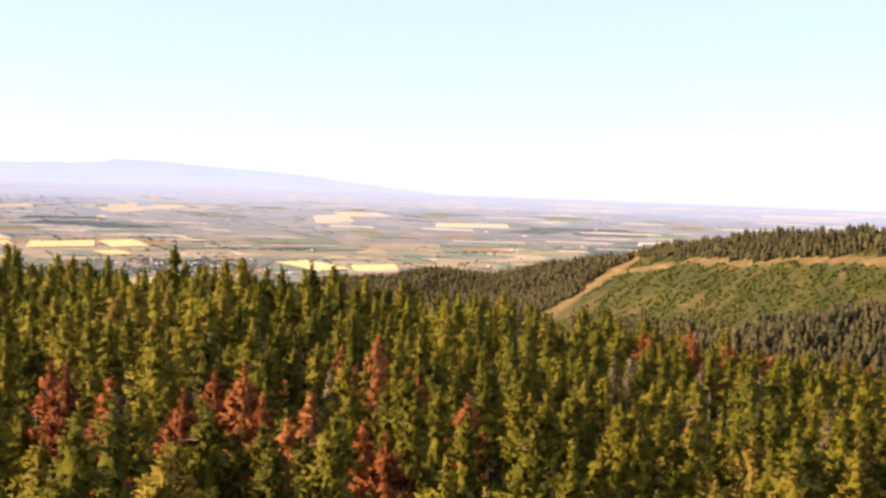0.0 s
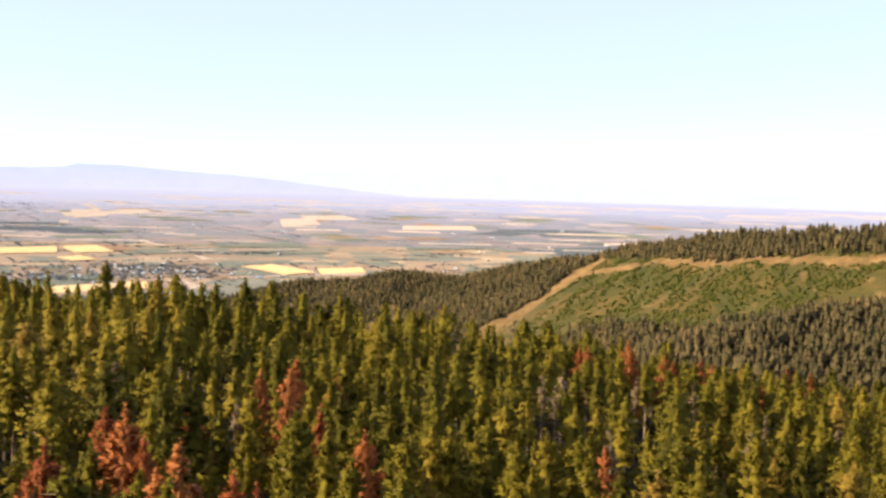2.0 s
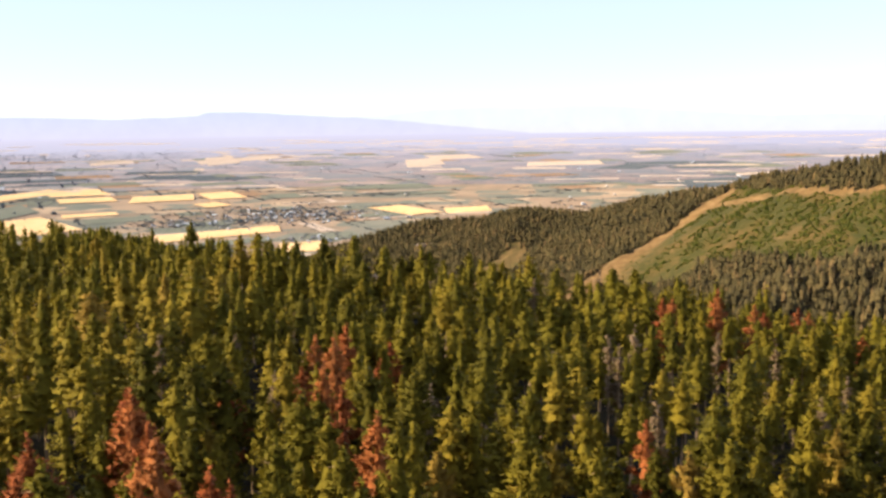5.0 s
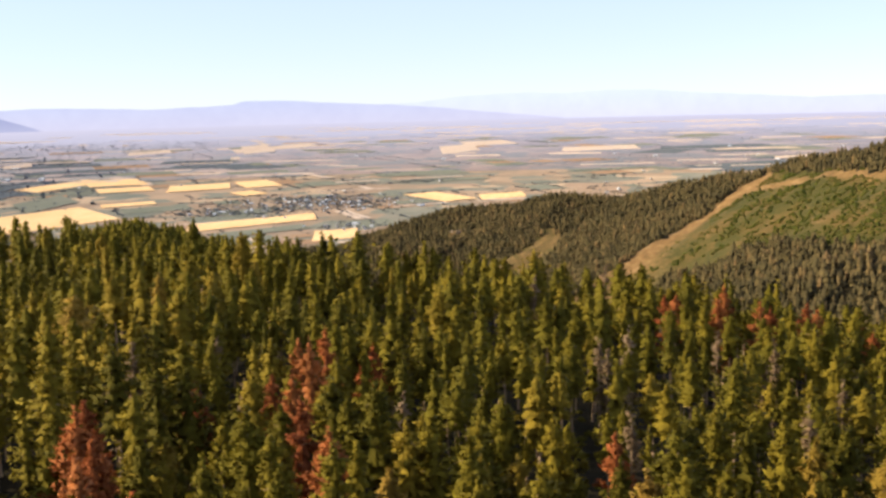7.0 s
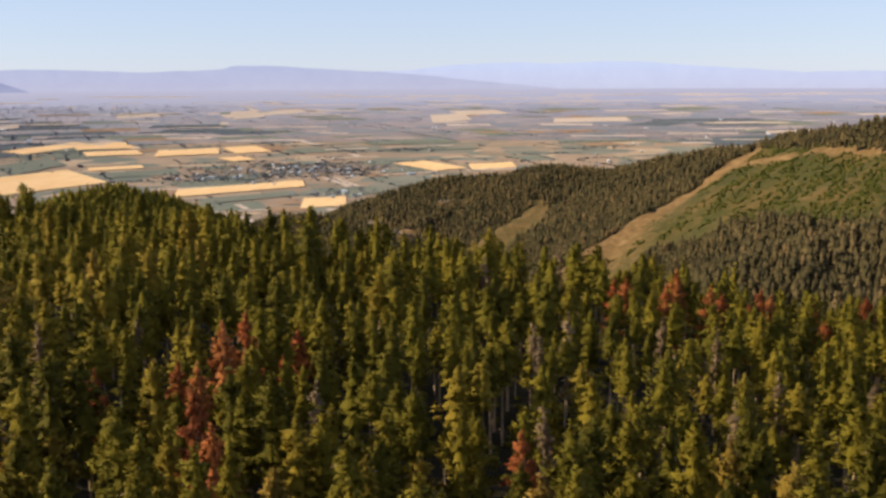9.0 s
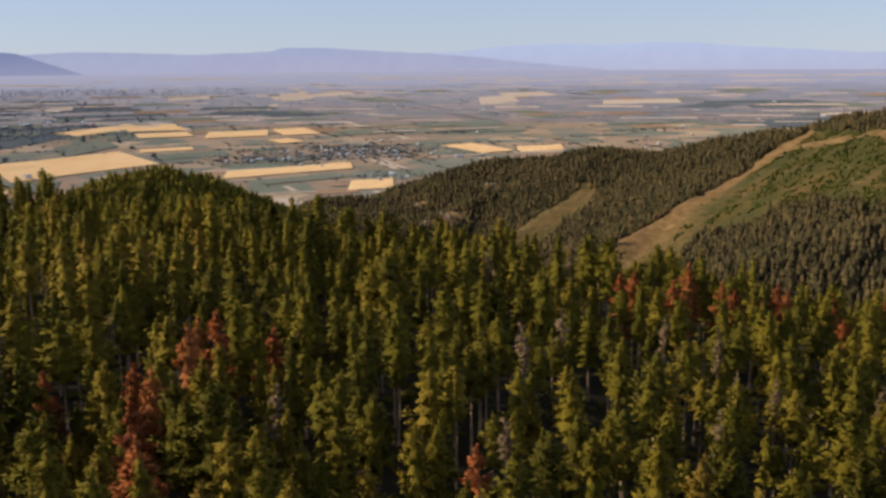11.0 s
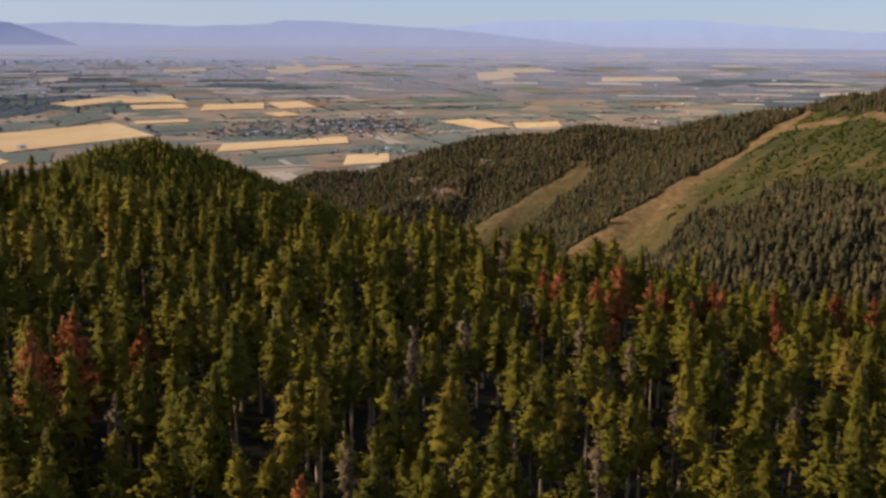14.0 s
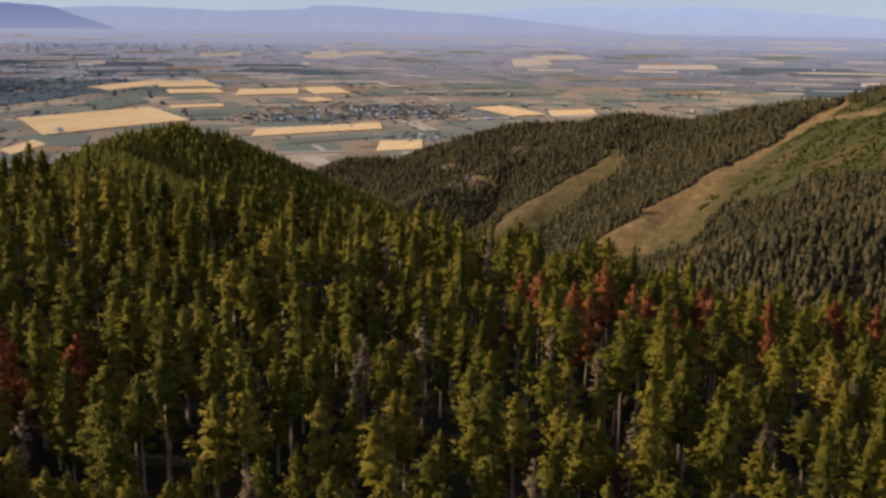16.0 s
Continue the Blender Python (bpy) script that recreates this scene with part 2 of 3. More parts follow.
def land(x, y):
    x, y = np.asarray(x, float), np.asarray(y, float)
    r = np.hypot(x - CENTRE[0], y - CENTRE[1])
    floor = np.maximum(-170 - 0.22 * np.maximum(y - 350, 0), -575)
    mid = np.maximum(crest(x, y, MAIN, 0.50), crest(x, y, SPUR_CUT, 0.55))
    mid = np.maximum(mid, crest(x, y, SPUR_GRASS, 0.60))
    mid = np.maximum(mid, crest(x, y, SPUR_ROCK, 0.55))
    mid = np.maximum(mid, crest(x, y, BENCH, 0.42)) + 7 * waves(x, y, 330, 5) + 2.5 * waves(x, y, 90, 8)
    z = np.maximum(np.maximum(mid, floor), np.maximum(near_hill(x, y), np.maximum(crest(x, y, KNOB, 0.55), crest(x, y, KNOB_FLANK, 0.50))))
    return np.where(r > RIM, np.maximum(plain_height(r), np.where(r < RIM + 150, mid, -1e4)), z)


def inside(x, y, outline):
    hit = np.zeros(np.shape(x), bool)
    for (ax, ay), (bx, by) in zip(outline, outline[1:] + outline[:1]):
        cross = (ay > y) != (by > y)
        hit ^= cross & (x < (bx - ax) * (y - ay) / (by - ay + 1e-9) + ax)
    return hit


CUT = [(470, 2385), (310, 2275), (190, 2165), (60, 2035), (-20, 1950), (17, 1870), (110, 1790), (160, 1810), (176, 1925), (216, 1975), (300, 1900), (340, 1930), (396, 1850), (430, 1790), (470, 1690), (540, 1670), (700, 1560), (900, 1490), (800, 1690), (640, 1880), (560, 2070), (490, 2290)]
GRASS = [(-20, 2775), (-115, 2655), (-235, 2495), (-330, 2365), (-265, 2290), (-170, 2390), (-75, 2500), (5, 2630), (25, 2730)]


SCREES = [(-385, 2800, 24), (-377, 2722, 28), (-425, 2680, 20), (-500, 2955, 16), (-285, 2955, 14)]


def open_ground(x, y):
    x = x + 14 * waves(x, y, 120, 21)
    y = y + 14 * waves(x, y, 110, 22)
    bare = inside(x, y, CUT) | inside(x, y, GRASS)
    for cx, cy, size in SCREES:
        bare |= np.hypot((x - cx) * 0.6, y - cy) < size
    return bare


def worn_ground(x, y):
    """How bare the cleared slopes are, 0 to 1: their worn edges, the track under the ridge, the screes."""
    flat = lambda line: crest(x, y, [(a, b, 0) for a, b, _ in line], 1.0)
    bare = np.maximum(0.85 * np.clip(1.15 + flat(SPUR_CUT) / 38, 0, 1), 0.85 * np.clip(1 - abs(flat(MAIN) + 92) / 34, 0, 1))
    bare = np.maximum(bare, 0.66 * np.clip(1.1 + flat(SPUR_CUT) / 210, 0, 1) * np.clip((400 - x) / 240, 0, 1))
    bare = np.maximum(bare, 0.52 * np.clip(1 + (flat(SPUR_GRASS) + 20) / 60, 0, 1))
    bare = np.maximum(bare, 0.62 * np.clip(waves(x, y, 90, 24) + 0.6 * waves(x, y, 37, 25) - 0.1, 0, 1))
    for cx, cy, size in SCREES:
        bare = np.maximum(bare, np.clip(2.2 - np.hypot((x - cx) * 0.6, y - cy) / size, 0, 1))
    return bare


# ------------------------------------------------------------ meshes from arrays
def mesh_of(name, verts, tris, materials, slots=None, smooth=False, normals=None):
    me = bpy.data.meshes.new(name)
    k = tris.shape[1]
    me.vertices.add(len(verts))
    me.vertices.foreach_set("co", np.ascontiguousarray(verts, np.float32).ravel())
    me.loops.add(tris.size)
    me.loops.foreach_set("vertex_index", np.ascontiguousarray(tris, np.int32).ravel())
    me.polygons.add(len(tris))
    me.polygons.foreach_set("loop_start", np.arange(0, tris.size, k, dtype=np.int32))
    for m in materials:
        me.materials.append(m)
    if slots is not None:
        me.polygons.foreach_set("material_index", np.ascontiguousarray(slots, np.int32))
    me.polygons.foreach_set("use_smooth", np.full(len(tris), smooth))
    me.update(calc_edges=True)
    if normals is not None:
        me.normals_split_custom_set_from_vertices(normals)
    return me


def outward(v, f, up=0.42, uneven=0.24, seed=3):
    """Faces turned away from the stem, and soft normals that shade a crown as one rounded body of needles."""
    a, b, c = v[f[:, 0]], v[f[:, 1]], v[f[:, 2]]
    mid = (a + b + c) / 3 * (1, 1, 0) + (0, 0, 0.3)
    turn = (np.cross(b - a, c - a) * mid).sum(1) < 0
    f = np.where(turn[:, None], f[:, ::-1], f)
    n = v * (1, 1, 0) / (np.hypot(v[:, 0], v[:, 1])[:, None] + 0.35) + (0, 0, up)
    n = n + np.random.RandomState(seed).normal(0, uneven, v.shape)
    return f, n / np.linalg.norm(n, axis=1)[:, None]


def give(me, name, kind, values):
    """A value on each vertex."""
    a = me.attributes.new(name, kind, "POINT")
    a.data.foreach_set("vector" if kind == "FLOAT_VECTOR" else "value", np.ascontiguousarray(values, np.float32).ravel())


def polar_sheet(name, radii, angles, height, materials, choose=None):
    rr, aa = np.meshgrid(radii, angles, indexing="ij")
    x, y = CENTRE[0] + rr * np.sin(aa), CENTRE[1] + rr * np.cos(aa)
    z = height(x, y, rr)
    n, m = rr.shape
    i = np.arange(n * m).reshape(n, m)
    quads = np.stack([i[:-1, :-1], i[:-1, 1:], i[1:, 1:], i[1:, :-1]], -1).reshape(-1, 4)
    slots = None
    if choose is not None:
        mid = lambda q: (q[:-1, :-1] + q[1:, 1:]) / 2
        slots = choose(mid(x), mid(y), mid(rr)).ravel()
    me = mesh_of(name, np.stack([x, y, z], -1).reshape(-1, 3), quads[:, ::-1], materials, slots, True)
    d = plain_distance(rr) / 1000
    give(me, "plan", "FLOAT_VECTOR", np.stack([d * np.sin(aa), d * np.cos(aa), 0 * d], -1).reshape(-1, 3))
    if materials[0] is shaded_litter:
        give(me, "worn", "FLOAT", worn_ground(x, y))
    return new(name, me)


FRONT = np.radians(np.concatenate([np.arange(-180, -46, 4), np.arange(-46, 34, 0.3), np.arange(34, 180, 4), [180]]))
RADII = np.concatenate([np.arange(0.01, 400, 6), np.geomspace(400, 3300, 190), np.linspace(3312, 4220, 70)])
ground = polar_sheet("ground", RADII, FRONT, lambda x, y, r: land(x, y), [shaded_litter, clearing, plain],
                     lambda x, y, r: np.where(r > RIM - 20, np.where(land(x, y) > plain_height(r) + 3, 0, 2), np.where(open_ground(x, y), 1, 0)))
tagged(ground, "wooded hills with cleared slopes falling to a dry farmed plain", "ground", kind="structure")

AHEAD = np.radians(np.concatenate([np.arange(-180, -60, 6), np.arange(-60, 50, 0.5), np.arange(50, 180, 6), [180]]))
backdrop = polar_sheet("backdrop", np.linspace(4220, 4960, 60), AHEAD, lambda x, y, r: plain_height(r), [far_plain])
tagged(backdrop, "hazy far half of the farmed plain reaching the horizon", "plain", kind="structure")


def far_hills(name, radius, profile, mat, label, low=0.0150):
    """A long range at the plain's end: crest, shoulders and foot."""
    a = np.radians(np.arange(-70, 62, 0.2))
    deg = np.degrees(a)
    top = np.tan(np.radians(profile(deg))) * radius + CENTRE[2]
    foot = np.full_like(top, CENTRE[2] - low * radius - 8)
    top = np.maximum(top, foot + 1)
    rows = []
    for k, back in ((0.0, 0), (0.25, 22), (0.6, 55), (1.0, 95), (0.5, 150), (-0.3, 190)):
        z = foot + (top - foot) * k * (1 + 0.10 * waves(deg * 40, deg * 0 + back, 90, 4) * (k < 0.9))
        rr = radius + back * 0.6
        rows.append(np.stack([CENTRE[0] + rr * np.sin(a), CENTRE[1] + rr * np.cos(a), z], -1))
    v = np.stack(rows)
    n, m = v.shape[:2]
    i = np.arange(n * m).reshape(n, m)
    quads = np.stack([i[:-1, :-1], i[:-1, 1:], i[1:, 1:], i[1:, :-1]], -1).reshape(-1, 4)
    return tagged(new(name, mesh_of(name, v.reshape(-1, 3), quads[:, ::-1], [mat], None, True)), label, "mountain range", kind="structure")


def profile_of(stops, rough, seed):
    at, el = zip(*stops)
    return lambda d: np.interp(d, at, el) + rough * waves(d * 10, d * 0, 47, seed) + rough * 0.4 * waves(d * 10, d * 0, 11, seed + 1)


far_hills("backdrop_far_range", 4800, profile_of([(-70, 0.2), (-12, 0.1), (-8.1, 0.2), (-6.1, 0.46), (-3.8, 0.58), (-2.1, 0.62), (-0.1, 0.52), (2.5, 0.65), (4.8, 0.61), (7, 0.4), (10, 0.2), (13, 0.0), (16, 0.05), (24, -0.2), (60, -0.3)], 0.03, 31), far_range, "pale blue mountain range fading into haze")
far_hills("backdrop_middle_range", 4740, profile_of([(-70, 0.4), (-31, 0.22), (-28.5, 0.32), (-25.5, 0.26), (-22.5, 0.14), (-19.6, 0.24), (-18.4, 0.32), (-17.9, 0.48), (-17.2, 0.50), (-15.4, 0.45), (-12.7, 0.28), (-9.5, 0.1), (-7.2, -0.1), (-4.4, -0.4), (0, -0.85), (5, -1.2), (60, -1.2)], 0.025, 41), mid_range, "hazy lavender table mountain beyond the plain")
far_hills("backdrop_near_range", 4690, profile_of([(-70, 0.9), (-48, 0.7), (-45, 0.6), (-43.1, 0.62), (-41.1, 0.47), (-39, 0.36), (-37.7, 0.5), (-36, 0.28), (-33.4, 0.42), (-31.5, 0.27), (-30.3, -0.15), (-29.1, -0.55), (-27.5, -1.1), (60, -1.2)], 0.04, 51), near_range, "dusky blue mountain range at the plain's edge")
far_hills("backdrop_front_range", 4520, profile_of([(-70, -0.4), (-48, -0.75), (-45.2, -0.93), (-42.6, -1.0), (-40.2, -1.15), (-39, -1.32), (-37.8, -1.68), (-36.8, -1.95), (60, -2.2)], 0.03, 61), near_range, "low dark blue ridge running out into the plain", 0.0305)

# ------------------------------------------------------------ trees
def crown_arrays(rng, height, low, radius, boughs, count, blade, sparse=0.0, skirts=5, sides=7, core=1.0):
    """Boughs in whorls round the stem, each carrying flat tufts of needles that thicken towards its tip."""
    whorl = (np.floor(rng.uniform(0, 1, boughs) ** 0.9 * 9) + rng.uniform(0, 0.45, boughs)) / 9.4
    shape = np.clip((1 - whorl) ** 0.85 * (0.70 + 0.42 * np.clip(whorl * 4, 0, 1)), 0.10, 1)
    a = rng.uniform(0, 6.283, boughs)
    reach = radius * shape * rng.uniform(0.62, 1.15, boughs)
    keep = rng.uniform(0, 1, boughs) >= sparse
    whorl, a, reach = whorl[keep], a[keep], reach[keep]
    n = len(a)
    out = np.stack([np.cos(a), np.sin(a), 0 * a], -1)
    out, whorl, reach = np.repeat(out, count, 0), np.repeat(whorl, count)[:, None], np.repeat(reach, count)[:, None]
    m = n * count
    k = rng.uniform(0.30, 1.0, (m, 1)) ** 0.5
    rise = (-0.22 + 0.75 * whorl) * k * reach + 0.25 * k * k * reach
    c = out * reach * k + rng.normal(0, 0.34 * blade, (m, 3)) * (0.6 + k)
    c[:, 2:] += low + (height - low - 0.5) * whorl + rise
    top = max(4, m // 40)
    c[:top] = np.array([0, 0, height - 0.45]) + rng.normal(0, 1, (top, 3)) * (0.14, 0.14, 0.4)
    d = out * rng.uniform(0.5, 1.1, (m, 1)) + rng.normal(0, 0.38, (m, 3)) + (0, 0, 0.22)
    d /= np.linalg.norm(d, axis=1)[:, None]
    f = out * 0.55 + rng.normal(0, 0.30, (m, 3)) + (0, 0, 0.75)
    s = np.cross(d, f)
    s /= np.linalg.norm(s, axis=1)[:, None]
    L, W = blade * rng.uniform(0.8, 1.6, (m, 1)), blade * rng.uniform(0.34, 0.60, (m, 1))
    v = np.concatenate([c - s * W - d * L * 0.3, c + s * W - d * L * 0.3, c + d * L * 0.7])
    j = np.arange(m)
    blades = np.stack([j, m + j, 2 * m + j], -1)
    # drooping boughs, tier over tier: long and short arms in turn
    V, F, at = [v], [blades], 3 * m
    gap = (height - low) / max(skirts, 1)
    for q in range(skirts):
        w = q / skirts
        wide = radius * np.clip((1 - w) ** 0.85 * (0.74 + 0.36 * min(w * 4, 1)), 0.12, 1) * rng.uniform(0.58, 0.84) * core
        z0 = low + gap * (q + rng.uniform(-0.2, 0.2))
        ang = (np.arange(sides) + rng.uniform(-0.35, 0.35, sides)) / sides * 6.283
        r = wide * np.where(np.arange(sides) % 2 == 0, rng.uniform(0.75, 1.12, sides), rng.uniform(0.30, 0.60, sides))
        ring = np.stack([np.cos(ang) * r, np.sin(ang) * r, z0 + rng.uniform(-0.30, 0.25, sides) * gap - 0.22 * r], -1)
        tip = np.array([[rng.normal(0, 0.06), rng.normal(0, 0.06), min(z0 + gap * 1.6, height - 0.1)]])
        V += [ring, tip]
        F.append(np.array([(at + i, at + (i + 1) % sides, at + sides) for i in range(sides)]))
        at += sides + 1
    return np.concatenate(V), np.concatenate(F)


def trunk_arrays(rng, height, girth, limbs, low, sides=6):
    """A tapered, slightly bent stem with short dead limbs."""
    lean = rng.normal(0, 0.012, 2) * height
    count = 5 if sides > 4 else 3
    rings, k = [], np.linspace(0, 1, count)
    ang = np.arange(sides) / sides * 6.283
    for q in k:
        r = girth * (1.25 - 0.25 * min(q * 8, 1)) * (1 - 0.86 * q)
        off = lean * q * (1 - q) * 2
        rings.append(np.stack([off[0] + r * np.cos(ang), off[1] + r * np.sin(ang), np.full(sides, q * height * 0.985 - (0.4 if q == 0 else 0))], -1))
    v = [np.concatenate(rings)]
    f = []
    for i in range(count - 1):
        for j in range(sides):
            a, b = i * sides + j, i * sides + (j + 1) % sides
            f += [(a, b, b + sides), (a, b + sides, a + sides)]
    at = count * sides
    for _ in range(limbs):
        z, a, L = rng.uniform(0.3, 0.92) * height, rng.uniform(0, 6.28), rng.uniform(0.5, 1.5)
        d = np.array([math.cos(a), math.sin(a), rng.uniform(-0.35, 0.15)])
        p = np.array([0, 0, z])
        side = np.array([-d[1], d[0], 0]) * 0.045
        v.append(np.array([p + side, p - side, p + (0, 0, 0.09), p + d * L]))
        f += [(at, at + 1, at + 3), (at + 1, at + 2, at + 3), (at + 2, at, at + 3)]
        at += 4
    return np.concatenate(v), np.array(f)


def part(name, me, parent, label=""):
    ob = new(name, me)
    ob.parent = parent
    return tagged(ob, label) if label else ob


def single_tree(name, seed, height, low, radius, sprays, needle, label, category, group, sparse=0.0, limbs=10, girth=0.18, blade=0.36):
    rng = np.random.RandomState(seed)
    root = tagged(new(name), label, category, group)
    v, f = trunk_arrays(rng, height, girth, limbs, low, 7)
    part("trunk", mesh_of("trunk", v, f, [bark], None, True), root)
    v, f = crown_arrays(rng, height, low, radius, sprays, 30, blade, sparse, 0 if needle is needles_grey else 9, 11, 0.70)
    f, n = outward(v, f)
    part("crown", mesh_of("crown", v, f, [needle], None, True, n), root)
    return root


def tree_arrays(seed, height, low, radius, sprays, count, length, limbs=4):
    """Trunk and crown in one, for joined woods."""
    rng = np.random.RandomState(seed)
    tv, tf = trunk_arrays(rng, height, 0.19, limbs, low, 4)
    cv, cf = crown_arrays(rng, height, low, radius, sprays, count, length, 0.0, 9 if sprays > 20 else 4, 11 if sprays > 20 else 6, 0.80 if sprays > 40 else 1.0)
    return np.concatenate([tv, cv]), np.concatenate([tf, cf + len(tv)]), np.concatenate([np.ones(len(tf), int), np.zeros(len(cf), int)])


def joined(name, variants, x, y, z, scale, tint, which, materials, label, category, seed, smooth=True):
    rng = np.random.RandomState(seed)
    V, F, S, C, N, at = [], [], [], [], [], 0
    for k, (v, f, s) in enumerate(variants):
        f, n = outward(v, f)
        pick = np.where(which == k)[0]
        if not len(pick):
            continue
        turn = rng.uniform(0, 6.283, len(pick))
        c, sn = np.cos(turn), np.sin(turn)
        sc = scale[pick]
        wide = sc * rng.uniform(0.8, 1.25, len(pick))
        px = (v[None, :, 0] * c[:, None] - v[None, :, 1] * sn[:, None]) * wide[:, None] + x[pick][:, None]
        py = (v[None, :, 0] * sn[:, None] + v[None, :, 1] * c[:, None]) * wide[:, None] + y[pick][:, None]
        pz = v[None, :, 2] * sc[:, None] + z[pick][:, None]
        V.append(np.stack([px, py, pz], -1).reshape(-1, 3))
        F.append((f[None] + (np.arange(len(pick)) * len(v))[:, None, None] + at).reshape(-1, 3))
        nx, ny = n[None, :, 0] * c[:, None] - n[None, :, 1] * sn[:, None], n[None, :, 0] * sn[:, None] + n[None, :, 1] * c[:, None]
        N.append(np.stack([nx, ny, np.broadcast_to(n[None, :, 2], nx.shape)], -1).reshape(-1, 3))
        S.append(np.tile(s, len(pick)))
        C.append(np.repeat(tint[pick], len(v)))
        at += len(pick) * len(v)
    me = mesh_of(name, np.concatenate(V), np.concatenate(F), materials, np.concatenate(S), smooth, np.concatenate(N))
    give(me, "tint", "FLOAT", np.concatenate(C))
    return tagged(new(name, me), label, category, kind="stuff")


def in_view(x, y, z, steps=50):
    """Which points the flight can see over the land between."""
    seen = np.zeros(len(x), bool)
    for ex, ey, ez in ((-1.6, 59.4, -6.2), (31.3, 70.0, 4.9), (59.5, 112.0, 3.6)):
        clear = np.ones(len(x), bool)
        for k in np.linspace(0.08, 0.98, steps):
            i = np.where(clear)[0]
            clear[i] = land(ex + (x[i] - ex) * k, ey + (y[i] - ey) * k) < ez + (z[i] - ez) * k
        seen |= clear
    return seen


# the dead trees stand first; the living keep clear of them
RED = [(-34, 145), (-27, 135), (-21, 134), (-24, 160), (-17, 147), (-11, 133), (-5, 131), (28, 168), (-8, 178), (-3, 163), (2, 154), (-11, 180), (-15, 207), (-9, 199), (-4, 206), (-18, 174), (-9, 190),
       (42, 262), (44.5, 267), (51, 256), (55, 275), (60, 264), (62.5, 267), (67, 263), (73, 274), (84, 286), (82, 268), (53, 262), (72, 278), (105, 298), (96, 290)]
GREY = [(-14, 179), (4, 183), (30, 175), (53, 221), (52, 190), (61, 209), (76, 217), (-30, 185), (-26, 204), (33, 228), (28, 217), (17, 272), (49, 242), (56, 230), (92, 250), (32, 294), (70, 305), (29, 210)]

rng = np.random.RandomState(7)
STEP = 5.7
gx, gy = np.meshgrid(np.arange(-330, 330, STEP), np.arange(62, 470, STEP))
gx, gy = gx.ravel() + rng.uniform(-2.3, 2.3, gx.size), gy.ravel() + rng.uniform(-2.3, 2.3, gy.size)
az = np.degrees(np.arctan2(gx - 30, gy - 45))
keep = (az > -47) & (az < 38) & (gy < np.where(gx < -60, 470, 372)) & (rng.uniform(0, 1, gx.size) > 0.05 + 0.12 * (waves(gx, gy, 34, 12) > 0.45) + 0.30 * (waves(gx, gy, 15, 13) > 0.45))
for px, py in RED + GREY:
    keep &= np.hypot(gx - px, gy - py + 0.8) > 2.5
gx, gy = gx[keep], gy[keep]
gz = land(gx, gy)
keep = in_view(gx, gy, gz + 18, 24)
gx, gy, gz = gx[keep], gy[keep], gz[keep]
size = rng.normal(0.98, 0.19, gx.size).clip(0.45, 1.25)
tint = (rng.beta(2.0, 2.6, gx.size) + 0.18 * waves(gx, gy, 70, 14)).clip(0, 1)
single = (gy > 98) & (gy < 182) & (gx > -20) & (gx < 80)

pines = []
for k in range(8):
    r_ = np.random.RandomState(100 + k)
    pines.append(single_tree("pine_tree", 200 + k, 15.0, r_.uniform(4.6, 8.2), r_.uniform(2.7, 3.7), 58, needles, "tall slim olive-green pine standing in dense forest", "pine tree", "forest pines"))
used = set()
for n, i in enumerate(np.where(single)[0]):
    k = int(rng.randint(len(pines)))
    m = Matrix.LocRotScale((gx[i], gy[i], gz[i]), Euler((0, 0, rng.uniform(0, 6.28))), None)
    s, w = float(size[i]), float(size[i]) * rng.uniform(0.82, 1.2)
    if k not in used:
        ob = pines[k]
        used.add(k)
        ob.matrix_basis = m
    else:
        ob = copy_thing(pines[k], m)
    ob.scale = (w, w, s)

# a few tall ones stand out on the crest
for n, (px, py, s) in enumerate([(-28, 277, 1.45), (-61, 290, 1.38), (-88, 300, 1.32), (-48, 284, 1.22), (-27, 271, 1.15)]):
    ob = copy_thing(pines[n], Matrix.LocRotScale((px, py, float(land(px, py))), Euler((0, 0, n * 1.7)), None))
    ob.scale = (0.9 * s, 0.9 * s, s)

near_woods = [tree_arrays(300 + k, 15.0, (5.6, 6.4, 8.4, 5.0, 9.2, 4.4)[k], (3.1, 3.5, 2.8, 3.8, 3.2, 2.6)[k], 46, 13, 0.40, 10) for k in range(6)]
crest_woods = [tree_arrays(300 + k, 15.0, (5.6, 6.4, 8.4, 5.0, 9.2, 4.4)[k], (3.1, 3.5, 2.8, 3.8, 3.2, 2.6)[k], 22, 7, 0.60) for k in range(6)]
woods = [tree_arrays(300 + k, 15.0, (5.6, 6.4, 8.4, 5.0, 9.2, 4.4)[k], (3.1, 3.5, 2.8, 3.8, 3.2, 2.6)[k], 34, 8, 0.46) for k in range(6)]
far_woods = [tree_arrays(330 + k, 15.0, (3.0, 4.5, 3.6)[k], (2.5, 2.9, 2.7)[k], 10, 3, 1.1, 0) for k in range(3)]
rest = ~single
kind_ = np.where((gx > 38) & (rng.uniform(0, 1, gx.size) > 0.35), rng.choice([2, 4], gx.size), rng.randint(0, 6, gx.size))
kind_ = kind_ + np.where(gy < 190, 0, np.where(gy < 262, 6, 12))
joined("pine_forest", near_woods + woods + crest_woods, gx[rest], gy[rest], gz[rest], size[rest], tint[rest], kind_[rest], [needles_joined, bark], "dense olive-green pine forest covering the near hill", "forest", 9)


